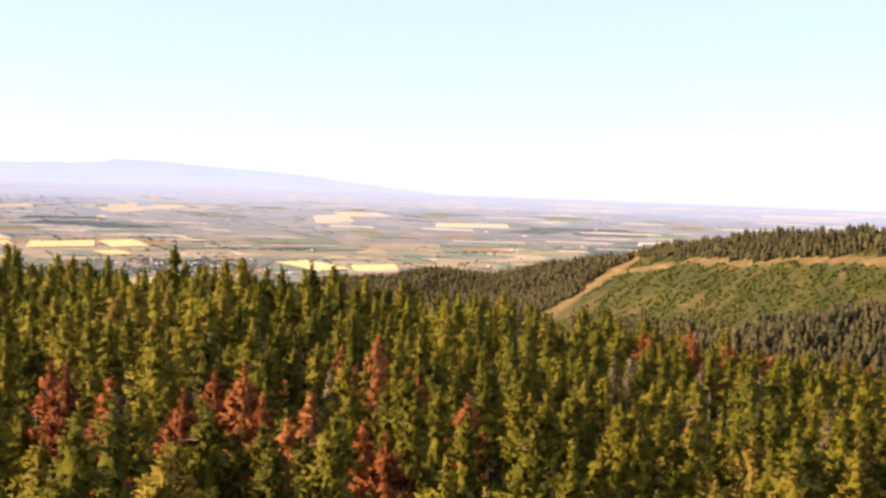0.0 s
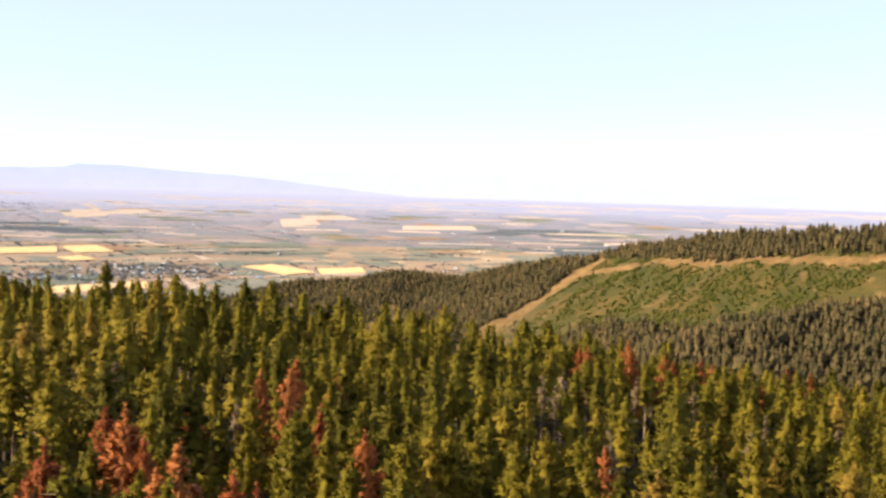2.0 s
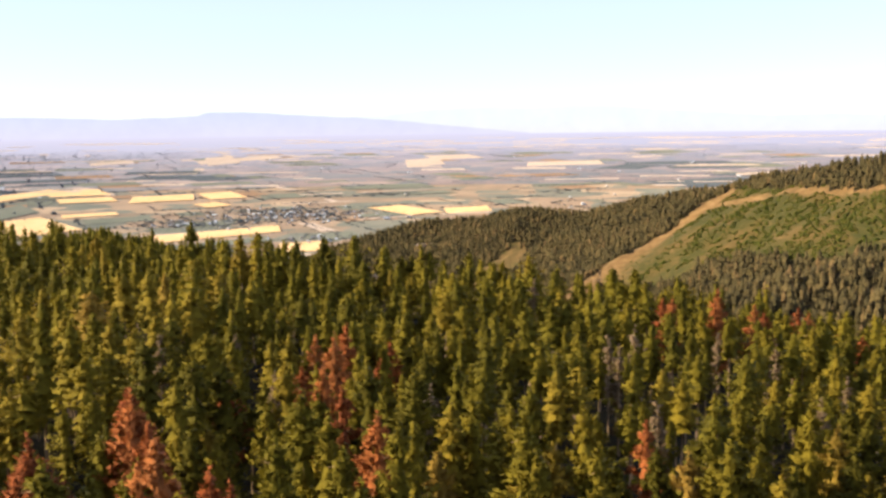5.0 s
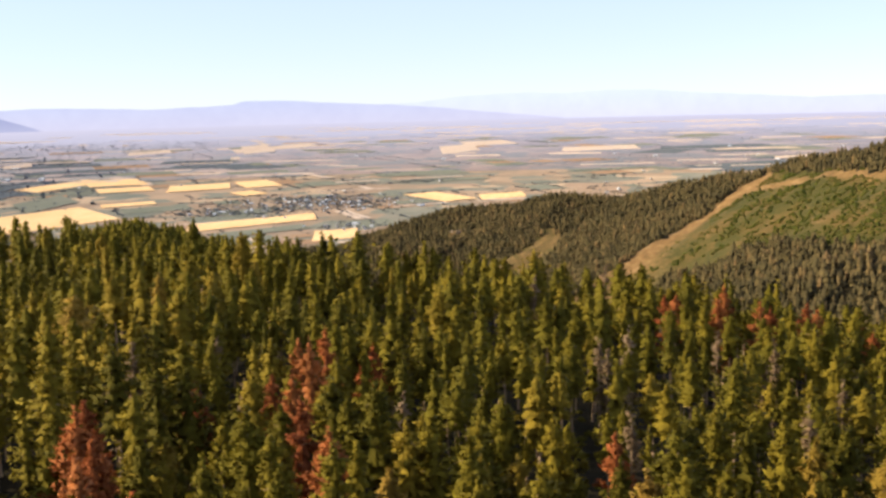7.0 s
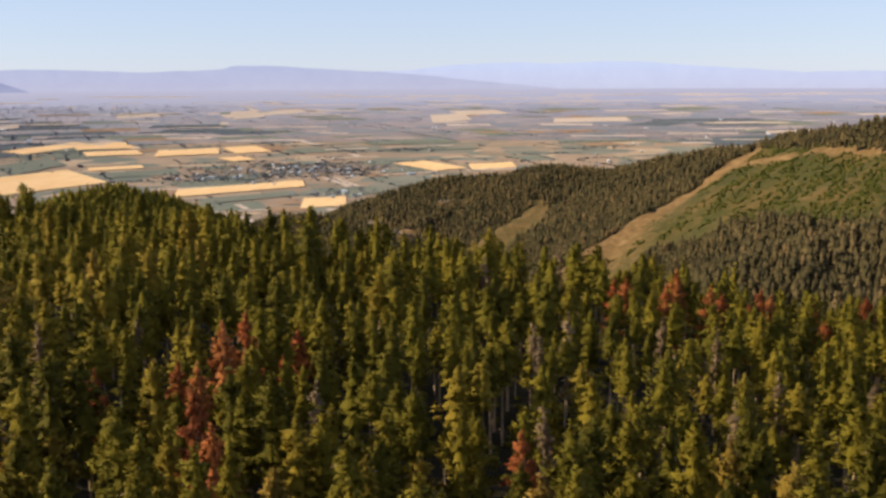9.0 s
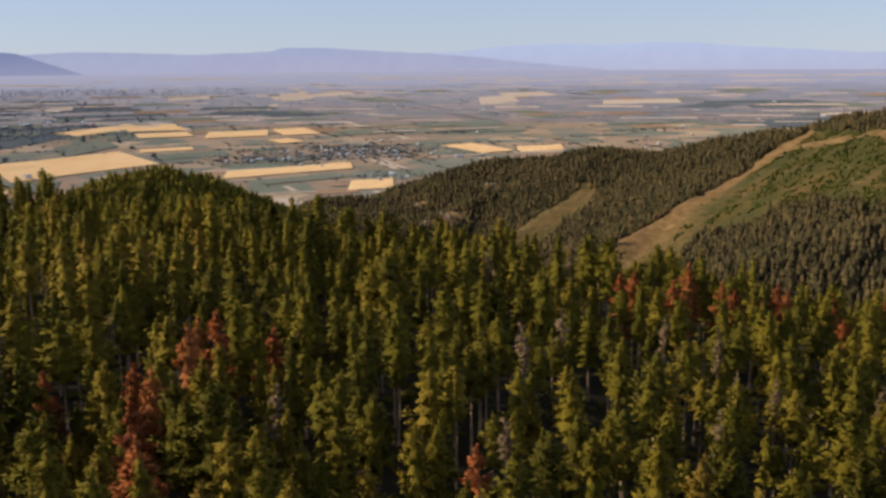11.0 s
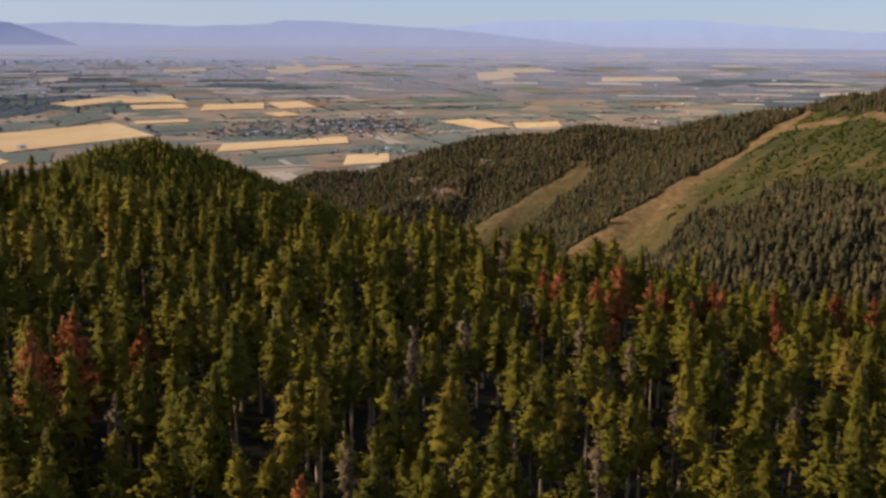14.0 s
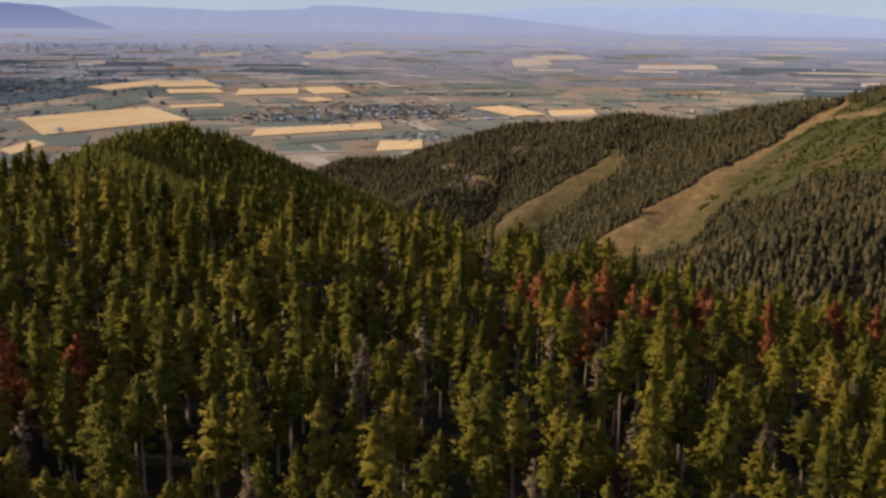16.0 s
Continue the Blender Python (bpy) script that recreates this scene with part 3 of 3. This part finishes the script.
def scatter(first, places, seed):
    r_ = np.random.RandomState(seed)
    for n, (px, py) in enumerate(places):
        m = Matrix.LocRotScale((px, py, float(land(px, py))), Euler((0, 0, r_.uniform(0, 6.28))), None)
        base = first[n % len(first)]
        ob = base if n < len(first) else copy_thing(base, m)
        s = r_.uniform(0.92, 1.2) 
        ob.matrix_basis = m
        ob.scale = (s, s, s)


red_kinds = [single_tree("dead_pine_tree", 400 + k, 15.5, (5.5, 4.5, 7.0, 5.0)[k], (3.0, 2.6, 3.2, 2.8)[k], 66, needles_red, "dead pine with rust-red needles among green pines", "pine tree", "dead red pines", sparse=0.1, limbs=16) for k in range(4)]
scatter(red_kinds, RED + [(px - 1.9, py + 1.4) for px, py in RED if py < 150], 5)
grey_kinds = [single_tree("bare_pine_tree", 420 + k, 14.5, 3.0, 1.25, 16, needles_grey, "bare grey dead pine with broken twigs", "pine tree", "bare grey pines", sparse=0.3, limbs=40, girth=0.17, blade=0.5) for k in range(2)]
scatter(grey_kinds, GREY, 6)

# woods on the slopes beyond, small with distance
def cone_tree(seed):
    rng = np.random.RandomState(seed)
    v, f, at = [], [], 0
    for low, top, r in ((1.0, 9.0, 3.7), (5.0, 12.5, 3.2), (9.0, 15.8, 2.3)):
        a = np.arange(5) / 5 * 6.283 + rng.uniform(0, 6)
        ring = np.stack([np.cos(a) * r * rng.uniform(0.6, 1.35, 5), np.sin(a) * r * rng.uniform(0.6, 1.35, 5), low + rng.uniform(-0.8, 0.8, 5)], -1)
        v += [ring, [[rng.normal(0, 0.2), rng.normal(0, 0.2), top]]]
        f += [(at + j, at + (j + 1) % 5, at + 5) for j in range(5)]
        at += 6
    f = np.array(f)
    return np.concatenate(v), f, np.zeros(len(f), int)


rng = np.random.RandomState(16)
kx, ky = np.meshgrid(np.arange(-900, 30, 6.0), np.arange(372, 1560, 6.0))
kx, ky = kx.ravel() + rng.uniform(-2.4, 2.4, kx.size), ky.ravel() + rng.uniform(-2.4, 2.4, ky.size)
keep = (np.degrees(np.arctan2(kx - 30, ky - 60)) > -44) & ((ky > 470) | (kx >= -60)) & (rng.uniform(0, 1, kx.size) > 0.1)
kx, ky = kx[keep], ky[keep]
kz = land(kx, ky)
keep = kz > -400
kx, ky, kz = kx[keep], ky[keep], kz[keep]
keep = in_view(kx, ky, kz + 16, 34)
kx, ky, kz = kx[keep], ky[keep], kz[keep]
joined("knoll_pine_forest", far_woods + [cone_tree(520 + k) for k in range(3)], kx, ky, kz, rng.normal(1.0, 0.18, kx.size).clip(0.5, 1.4), (rng.beta(2, 2.6, kx.size) * 0.9).clip(0, 1), rng.randint(0, 3, kx.size) + np.where(ky < 800, 0, 3), [needles_joined, bark], "green pine forest on the knoll behind the near hill", "forest", 10)

rng = np.random.RandomState(17)
fx, fy = np.meshgrid(np.arange(-1150, 1150, 7.0), np.arange(900, 3330, 7.2))
fx, fy = fx.ravel() + rng.uniform(-3.3, 3.3, fx.size), fy.ravel() + rng.uniform(-3.3, 3.3, fy.size)
az = np.degrees(np.arctan2(fx - 30, fy - 60))
fr = np.hypot(fx - CENTRE[0], fy - CENTRE[1])
keep = (az > -44) & (az < 31) & (fr < RIM + 40) & ((fy > 1560) | (fx > 30)) & ~open_ground(fx, fy) & (rng.uniform(0, 1, fx.size) > 0.14 + 0.22 * (waves(fx, fy, 160, 15) > 0.6) + 0.3 * (waves(fx, fy, 45, 18) > 0.5))
fx, fy = fx[keep], fy[keep]
fz = land(fx, fy)
seen = in_view(fx, fy, fz + 24)
fx, fy, fz = fx[seen], fy[seen], fz[seen]
joined("far_pine_forest", [cone_tree(500 + k) for k in range(5)], fx, fy, fz - 0.5, rng.normal(0.95, 0.27, fx.size).clip(0.35, 1.6), (rng.beta(2, 2.4, fx.size) + 0.2 * waves(fx, fy, 240, 19)).clip(0, 1),
       rng.randint(0, 5, fx.size), [needles_far_hazed], "dark pine forest on the far slopes and ridges", "forest", 11, True)

# ------------------------------------------------------------ shrubs on the cleared slopes
def dome(seed, sides=4):
    """A low rounded clump with an uneven outline."""
    r_ = np.random.RandomState(seed)
    rings = []
    for z, r in ((0.0, 0.85), (0.55, 1.0)):
        a = np.arange(sides) / sides * 6.283 + r_.uniform(0, 1)
        k = r * r_.uniform(0.7, 1.3, sides)
        rings.append(np.stack([np.cos(a) * k, np.sin(a) * k, z + r_.uniform(-0.12, 0.12, sides)], -1))
    v = np.concatenate(rings + [[[0.1, 0, 1.05]]])
    f = []
    for j in range(sides):
        q = (j + 1) % sides
        f += [(j, q, sides + q), (j, sides + q, sides + j), (sides + j, sides + q, 2 * sides)]
    return v, np.array(f), np.zeros(len(f), int)


domes = [dome(600 + k) for k in range(5)]
rng = np.random.RandomState(23)
sx, sy = rng.uniform(-320, 880, 60000), rng.uniform(1620, 2800, 60000)
green = 0.9 * waves(sx, sy, 170, 26) + 0.9 * waves(sx, sy, 60, 27)
keep = open_ground(sx, sy) & (green + 0.9 * np.clip((sx - 330) / 250, -1, 0.6) + rng.normal(0, 0.3, sx.size) > 0.30) & (worn_ground(sx, sy) < 0.56)
sx, sy = sx[keep][:14000], sy[keep][:14000]
joined("shrubs", domes, sx, sy, land(sx, sy) - 0.2, rng.uniform(0.8, 4.2, sx.size), rng.beta(2, 2, sx.size), rng.randint(0, 5, sx.size), [shrub_leaves], "low green shrubs scattered over a cleared slope", "shrubs", 25)

# bare rock on the far spur
def crag(seed):
    """A broken outcrop: stepped ledges with a ragged outline."""
    r_ = np.random.RandomState(seed)
    v, f, at, n = [], [], 0, 9
    for low, top, wide in ((-2.0, 3.0, 1.0), (2.6, 5.2, 0.72), (4.8, 7.4, 0.42)):
        a = (np.arange(n) + r_.uniform(-0.3, 0.3, n)) / n * 6.283
        k = wide * r_.uniform(0.6, 1.35, n)
        off = r_.normal(0, 0.8, 2)
        for z, q in ((low, 1.05), (top, 0.88)):
            v += [(off[0] + math.cos(b) * c * 7 * q, off[1] + math.sin(b) * c * 5 * q, z + r_.uniform(-0.7, 0.7)) for b, c in zip(a, k)]
        v.append((off[0], off[1], top + 0.6))
        for j in range(n):
            i = (j + 1) % n
            f += [(at + j, at + i, at + n + i), (at + j, at + n + i, at + n + j), (at + n + j, at + n + i, at + 2 * n)]
        at += 2 * n + 1
    return mesh_of("rock_outcrop", np.array(v), np.array(f), [rock])


rng = np.random.RandomState(28)
for cx, cy, reach_ in SCREES:
    for _ in range(4):
        px, py = cx + rng.normal(0, reach_ * 0.8), cy + rng.normal(0, reach_ * 0.6)
        crag_ = tagged(new("rock_outcrop", crag(rng.randint(9999))), "pale weathered rock outcrop on a wooded slope", "rock", "rock outcrops")
        crag_.matrix_basis = Matrix.LocRotScale((px, py, float(land(px, py))), Euler((0, 0, rng.uniform(0, 6.28))), None)
        s = rng.uniform(0.6, 1.3)
        crag_.scale = (s, s, s)

# saplings and brush added under the near pines, their dark tones standing in for shade
rng = np.random.RandomState(24)
ux, uy = rng.uniform(-150, 170, 26000), rng.uniform(62, 330, 26000)
az = np.degrees(np.arctan2(ux - 30, uy - 45))
keep = (az > -40) & (az < 34)
ux, uy = ux[keep][:3000], uy[keep][:3000]
joined("undergrowth", domes, ux, uy, land(ux, uy) - 0.2, rng.uniform(0.5, 1.5, ux.size), rng.beta(1.2, 5.0, ux.size), rng.randint(0, 5, ux.size), [needles_joined], "low saplings and brush under the pines, darkened as shade", "undergrowth", 26)

# ------------------------------------------------------------ the farmed plain
PLAIN_TURN = radians(8)


def on_plain(e, n, lift=0.0):
    """From kilometres east and north on the plain to the drawn-in plain; also the scale there."""
    e, n = np.asarray(e, float), np.asarray(n, float)
    d, a = np.hypot(e, n) * 1000, np.arctan2(e, n)
    r = plain_radius(d)
    return CENTRE[0] + r * np.sin(a), CENTRE[1] + r * np.cos(a), plain_height(r) + lift, r / d


def crop(name, stops, scale=22.0):
    m, t = material(name)
    a = t.nodes.new("ShaderNodeAttribute")
    a.attribute_name = "plan"
    rows_ = node(t, "ShaderNodeMapping", Rotation=(0, 0, radians(25)), Scale=(1.0, 0.12, 1.0))
    t.links.new(a.outputs["Vector"], rows_.inputs["Vector"])
    lines = noise_of(t, scale, 4, 0.6, rows_.outputs["Vector"])
    blots = noise_of(t, 2.5, 5, 0.6, a.outputs["Vector"])
    surface(t, mixed(t, 0.5, ramp(t, lines, stops), ramp(t, blots, stops)), 1.0)
    return m


stubble = crop("ripe_wheat", [(0.3, (0.76, 0.44, 0.19)), (0.55, (0.88, 0.55, 0.255)), (0.75, (0.93, 0.655, 0.345))])
# pale stubble, with some of the distance haze put into its colour
pale_hazed_stubble = crop("pale_hazed_stubble", [(0.3, (0.46, 0.34, 0.245)), (0.55, (0.57, 0.43, 0.32)), (0.75, (0.66, 0.52, 0.40))])
pasture = crop("green_pasture", [(0.3, (0.165, 0.172, 0.122)), (0.55, (0.205, 0.202, 0.146)), (0.75, (0.27, 0.245, 0.180))])
fallow = crop("brown_fallow", [(0.3, (0.27, 0.165, 0.095)), (0.55, (0.35, 0.215, 0.125)), (0.75, (0.43, 0.285, 0.175))])


def field(e, n, ae, an, be, bn, mat, label, lift):
    """A field given by a corner and its two sides, in kilometres on the plain."""
    k = np.linspace(0, 1, 13)
    u, v = np.meshgrid(k, k, indexing="ij")
    bow = 0.05 * np.sin(u * 3.14) * (0.5 - v)
    east, north = e + u * ae + (v + bow) * be, n + u * an + (v + bow) * bn
    x, y, z, _ = on_plain(east, north, lift)
    i = np.arange(169).reshape(13, 13)
    quads = np.stack([i[:-1, :-1], i[:-1, 1:], i[1:, 1:], i[1:, :-1]], -1).reshape(-1, 4)
    me = mesh_of("field", np.stack([x, y, z], -1).reshape(-1, 3), quads, [mat], None, True)
    give(me, "plan", "FLOAT_VECTOR", np.stack([east, north, 0 * east], -1).reshape(-1, 3))
    return tagged(new("field", me), label, "field", "fields of the plain")


WHEAT_NEAR = [(-4.08, 6.19, 0.43, 1.05, 0.72, -0.86), (-3.22, 4.70, -0.07, 0.43, 0.18, -0.16), (-5.17, 8.99, 0.11, 1.27, 0.43, -0.38), (-5.01, 10.02, 0.49, 0.26, 0.50, -0.85), (-4.35, 8.95, 0.42, 0.24, 0.28, -0.50), (-3.71, 9.18, 0.46, 0.36, 0.25, -0.73), (-3.24, 9.59, 0.27, 0.25, 0.39, -0.77), (-2.86, 8.34, 0.14, 0.22, 0.25, -0.34),
              (-3.56, 7.39, 0.32, 0.26, 0.13, -0.25), (-2.32, 6.01, 0.63, 0.63, 0.12, -0.40), (-1.43, 5.63, 0.22, 0.13, 0.09, -0.44), (-1.29, 7.93, 0.22, 0.25, 0.42, -0.63), (-0.68, 7.88, 0.33, 0.21, 0.06, -0.46), (-4.63, 6.38, 0.11, 0.16, 0.17, -0.31), (-6.49, 6.88, -0.05, 0.34, 0.25, -0.28), (-4.87, 4.92, 0.44, 0.32, 0.13, -0.15)]
WHEAT_FAR = [(-7.13, 7.42, 0.04, 0.49, 0.14, -0.15), (-0.04, 15.90, 1.13, 0.45, -0.01, -1.41), (-2.12, 17.03, 0.46, 1.04, 0.38, -2.68), (-2.01, 18.93, 0.79, 0.71, 0.44, -1.95), (2.47, 12.43, 0.64, 0.43, -0.11, -0.52), (-10.62, 12.94, 0.92, 0.22, 0.53, -0.68), (-7.70, 13.20, 0.05, 0.63, 0.50, -0.90),
             (-7.54, 16.87, 0.37, 0.93, 0.56, -1.26), (-6.13, 18.72, 0.26, 0.86, 1.13, -3.28), (-5.85, 17.34, 0.76, 2.47, 0.60, -1.51)]
GREEN_NEAR = [(-4.35, 7.50, -0.03, 0.85, 0.52, -0.69), (-3.91, 5.07, -0.19, 0.86, 0.37, -0.39), (-2.03, 5.54, 0.43, 0.45, 0.11, -0.21)]
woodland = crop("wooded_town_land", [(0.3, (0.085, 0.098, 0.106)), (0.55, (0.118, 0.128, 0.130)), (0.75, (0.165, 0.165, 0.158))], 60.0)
rng = np.random.RandomState(30)
for ce, cn, se, sn, count in ((-6.3, 8.6, 0.9, 0.9, 34), (-5.5, 6.2, 0.7, 0.5, 20), (-8.4, 12.5, 1.6, 1.6, 34), (2.0, 13.5, 0.5, 1.6, 9)):
    for k in range(count):
        w, h, turn = rng.uniform(0.3, 0.9) * cn / 8, rng.uniform(0.2, 0.5) * cn / 7, PLAIN_TURN + 0.35 + rng.normal(0, 0.3)
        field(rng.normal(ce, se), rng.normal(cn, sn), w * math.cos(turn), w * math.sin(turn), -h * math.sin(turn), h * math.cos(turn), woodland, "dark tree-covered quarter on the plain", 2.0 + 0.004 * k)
for q in GREEN_NEAR:
    field(*q, pasture, "green irrigated pasture on the plain", 2.8)
for q in WHEAT_NEAR:
    field(*q, stubble, "pale gold field of ripe wheat on the plain", 3.0)
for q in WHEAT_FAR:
    field(*q, pale_hazed_stubble, "distant cream-coloured stubble field on the plain", 4.0)
rng = np.random.RandomState(29)
for k in range(420):
    d, a = 4.6 + 34 * rng.uniform(0, 1) ** 1.5, radians(rng.uniform(-40, 29))
    w, h = rng.uniform(0.15, 0.55) * (0.5 + d / 14), rng.uniform(0.10, 0.36) * (0.5 + d / 9)
    turn = PLAIN_TURN + rng.choice([0, 1.571]) + rng.normal(0, 0.05) + 0.35
    c, s = math.cos(turn), math.sin(turn)
    mat, label = ((pasture, "green irrigated pasture on the plain"), (fallow, "brown fallow field on the plain"), (pasture, "green irrigated pasture on the plain"), (pale_hazed_stubble, "narrow pale stubble field on the plain"))[k % 4]
    # past 21 km only the haze-pale tone is laid, no dark fields
    if mat is not pale_hazed_stubble and d > 21:
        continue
    if mat is pale_hazed_stubble:
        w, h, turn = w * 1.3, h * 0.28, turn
    field(d * math.sin(a), d * math.cos(a), w * c, w * s, -h * s, h * c, mat, label, 1.2 + 0.004 * k)

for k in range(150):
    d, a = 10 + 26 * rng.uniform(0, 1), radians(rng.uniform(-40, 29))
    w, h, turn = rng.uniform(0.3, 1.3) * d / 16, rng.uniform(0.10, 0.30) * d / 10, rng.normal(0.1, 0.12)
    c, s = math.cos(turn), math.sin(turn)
    field(d * math.sin(a), d * math.cos(a), w * c, w * s, -h * s, h * c, pale_hazed_stubble, "narrow pale stubble field on the plain", 3.0 + 0.004 * k)

# trees of the plain: hedgerows, gardens, the wooded town and the river's trees
rng = np.random.RandomState(31)
te, tn = [], []
for k in range(560):
    d, a = 4.5 + 20 * rng.uniform(0, 1) ** 1.5, radians(rng.uniform(-40, 29))
    turn = PLAIN_TURN + rng.choice([0, 1.571]) + 0.35
    long = rng.uniform(0.1, 0.75) * (1 + d / 15)
    q = np.arange(0, long, 0.030)
    q = q[rng.uniform(0, 1, len(q)) > 0.3]
    te.append(d * math.sin(a) + q * math.cos(turn) + rng.normal(0, 0.008, len(q)))
    tn.append(d * math.cos(a) + q * math.sin(turn) + rng.normal(0, 0.008, len(q)))
for e, n, se, sn, count in ((-1.85, 7.4, 0.35, 0.32, 330), (-2.3, 6.7, 0.3, 0.2, 260), (-1.25, 5.93, 0.16, 0.12, 70), (-8.2, 12.5, 1.3, 1.8, 2400), (-6.2, 8.5, 0.7, 0.8, 1700), (-5.4, 6.1, 0.5, 0.5, 900), (-4.1, 5.3, 0.25, 0.12, 90), (-11.5, 18.0, 2.6, 2.6, 3400), (2.6, 13.0, 0.9, 1.5, 420), (4.2, 17.0, 1.6, 1.6, 420), (0.8, 22.0, 2.2, 2.0, 400), (-5.0, 16.0, 2.5, 1.8, 350)):
    te.append(rng.normal(e, se, count))
    tn.append(rng.normal(n, sn, count))
te, tn = np.concatenate(te), np.concatenate(tn)
keep = (np.hypot(te, tn) > 4.5) & (np.hypot(te, tn) < 30)
for e, n, ae, an, be, bn in WHEAT_NEAR:
    det = ae * bn - an * be
    u, v = ((te - e) * bn - (tn - n) * be) / det, ((tn - n) * ae - (te - e) * an) / det
    keep &= ~((u > 0.02) & (u < 0.98) & (v > 0.02) & (v < 0.98))
te, tn = te[keep], tn[keep]
x, y, z, k = on_plain(te, tn, 0.5)
flat_domes = [(v * (1.5, 1.5, 0.62), f, s) for v, f, s in domes]
# tint grows with distance, so far trees take the hazed tones
joined("plain_trees", flat_domes, x, y, z, k * rng.uniform(3.5, 9, len(x)) * np.clip((np.hypot(te, tn) - 2.0) / 5.5, 0.45, 1.0) * (1 + 0.035 * np.hypot(te, tn)), (0.35 * rng.uniform(0, 1, len(x)) + (np.hypot(te, tn) - 6) / 16).clip(0, 1), rng.randint(0, 5, len(x)), [hazed_plain_leaves], "dark hedgerow and garden trees of the plain", "trees", 33)


def house_parts(long, wide, eave, rise):
    """Walls and a gabled roof with overhanging eaves."""
    a, b = long / 2, wide / 2
    wall = [(-a, -b, 0), (a, -b, 0), (a, b, 0), (-a, b, 0), (-a, -b, eave), (a, -b, eave), (a, b, eave), (-a, b, eave), (-a, 0, eave + rise * 0.95), (a, 0, eave + rise * 0.95)]
    wf = [(0, 1, 5, 4), (2, 3, 7, 6), (1, 2, 6, 5), (3, 0, 4, 7)]
    o = 0.06 * wide
    roof = []
    for drop in (0, -0.08 * wide):
        roof += [(-a - o, -b - o, eave - o * rise / b + drop), (a + o, -b - o, eave - o * rise / b + drop), (a + o, 0, eave + rise + drop), (-a - o, 0, eave + rise + drop), (a + o, b + o, eave - o * rise / b + drop), (-a - o, b + o, eave - o * rise / b + drop)]
    rf = [(0, 1, 2, 3), (3, 2, 4, 5), (7, 6, 9, 8), (8, 9, 11, 10), (0, 6, 7, 1), (5, 4, 10, 11), (1, 7, 8, 2), (2, 8, 10, 4), (0, 3, 9, 6), (3, 5, 11, 9)]
    w = bpy.data.meshes.new("wall")
    w.from_pydata(wall, [], wf + [(4, 8, 7), (5, 6, 9)])
    r = bpy.data.meshes.new("roof")
    r.from_pydata(roof, [], rf)
    return w, r


def house(long, wide, eave, rise, wall_mat, roof_mat, label, category, group):
    root = tagged(new(category.replace(" ", "_")), label, category, group)
    w, r = house_parts(long, wide, eave, rise)
    w.materials.append(wall_mat)
    r.materials.append(roof_mat)
    part("wall", w, root)
    part("roof", r, root)
    return root


def settle(first, places, seed):
    r_ = np.random.RandomState(seed)
    for n, (e, nn) in enumerate(places):
        px, py, pz, s = on_plain(e, nn, 0.6)
        base = first[n % len(first)]
        m = Matrix.LocRotScale((float(px), float(py), float(pz)), Euler((0, 0, PLAIN_TURN + r_.choice([0, 1.571]) + r_.normal(0, 0.15))), None)
        ob = base if n < len(first) else copy_thing(base, m)
        ob.matrix_basis = m
        s = float(s) * r_.uniform(0.8, 1.25)
        ob.scale = (s, s, s)


rng = np.random.RandomState(37)
homes = [house(19, 12, 5, 4, white_wall, (grey_roof, pale_roof)[k % 2], ("white village house with a grey roof", "white village house with a pale metal roof")[k % 2], "house", "village houses") for k in range(2)]
homes += [house(24, 13, 4.5, 3.5, tan_wall, grey_roof, "tan village house with a grey roof", "house", "village houses")]
settle(homes, [(rng.normal(-1.8, 0.33), rng.normal(7.4, 0.30)) for _ in range(120)] + [(rng.normal(-2.3, 0.28), rng.normal(6.7, 0.16)) for _ in range(30)] + [(rng.normal(-1.27, 0.13), rng.normal(5.93, 0.09)) for _ in range(24)], 41)
barns = [house(44, 20, 8, 5, white_wall, pale_roof, "long white barn with a metal roof on the plain", "barn", "barns of the plain"), house(34, 18, 7, 5, tan_wall, pale_roof, "tan barn with a metal roof on the plain", "barn", "barns of the plain")]
spots = []
for _ in range(70):
    d, a = 5 + 15 * rng.uniform(0, 1) ** 1.4, radians(rng.uniform(-38, 27))
    spots.append((d * math.sin(a), d * math.cos(a)))
settle(barns, spots, 43)
sheds = [house(110, 55, 12, 4, white_wall, pale_roof, "large white shed at the edge of the town", "warehouse", "town sheds")]
settle(sheds, [(-6.0, 10.3), (-5.6, 10.3), (-6.15, 10.1), (-6.2, 9.8), (-5.75, 10.6), (-7.2, 12.6), (-8.0, 12.3), (-9.1, 15.4)], 47)
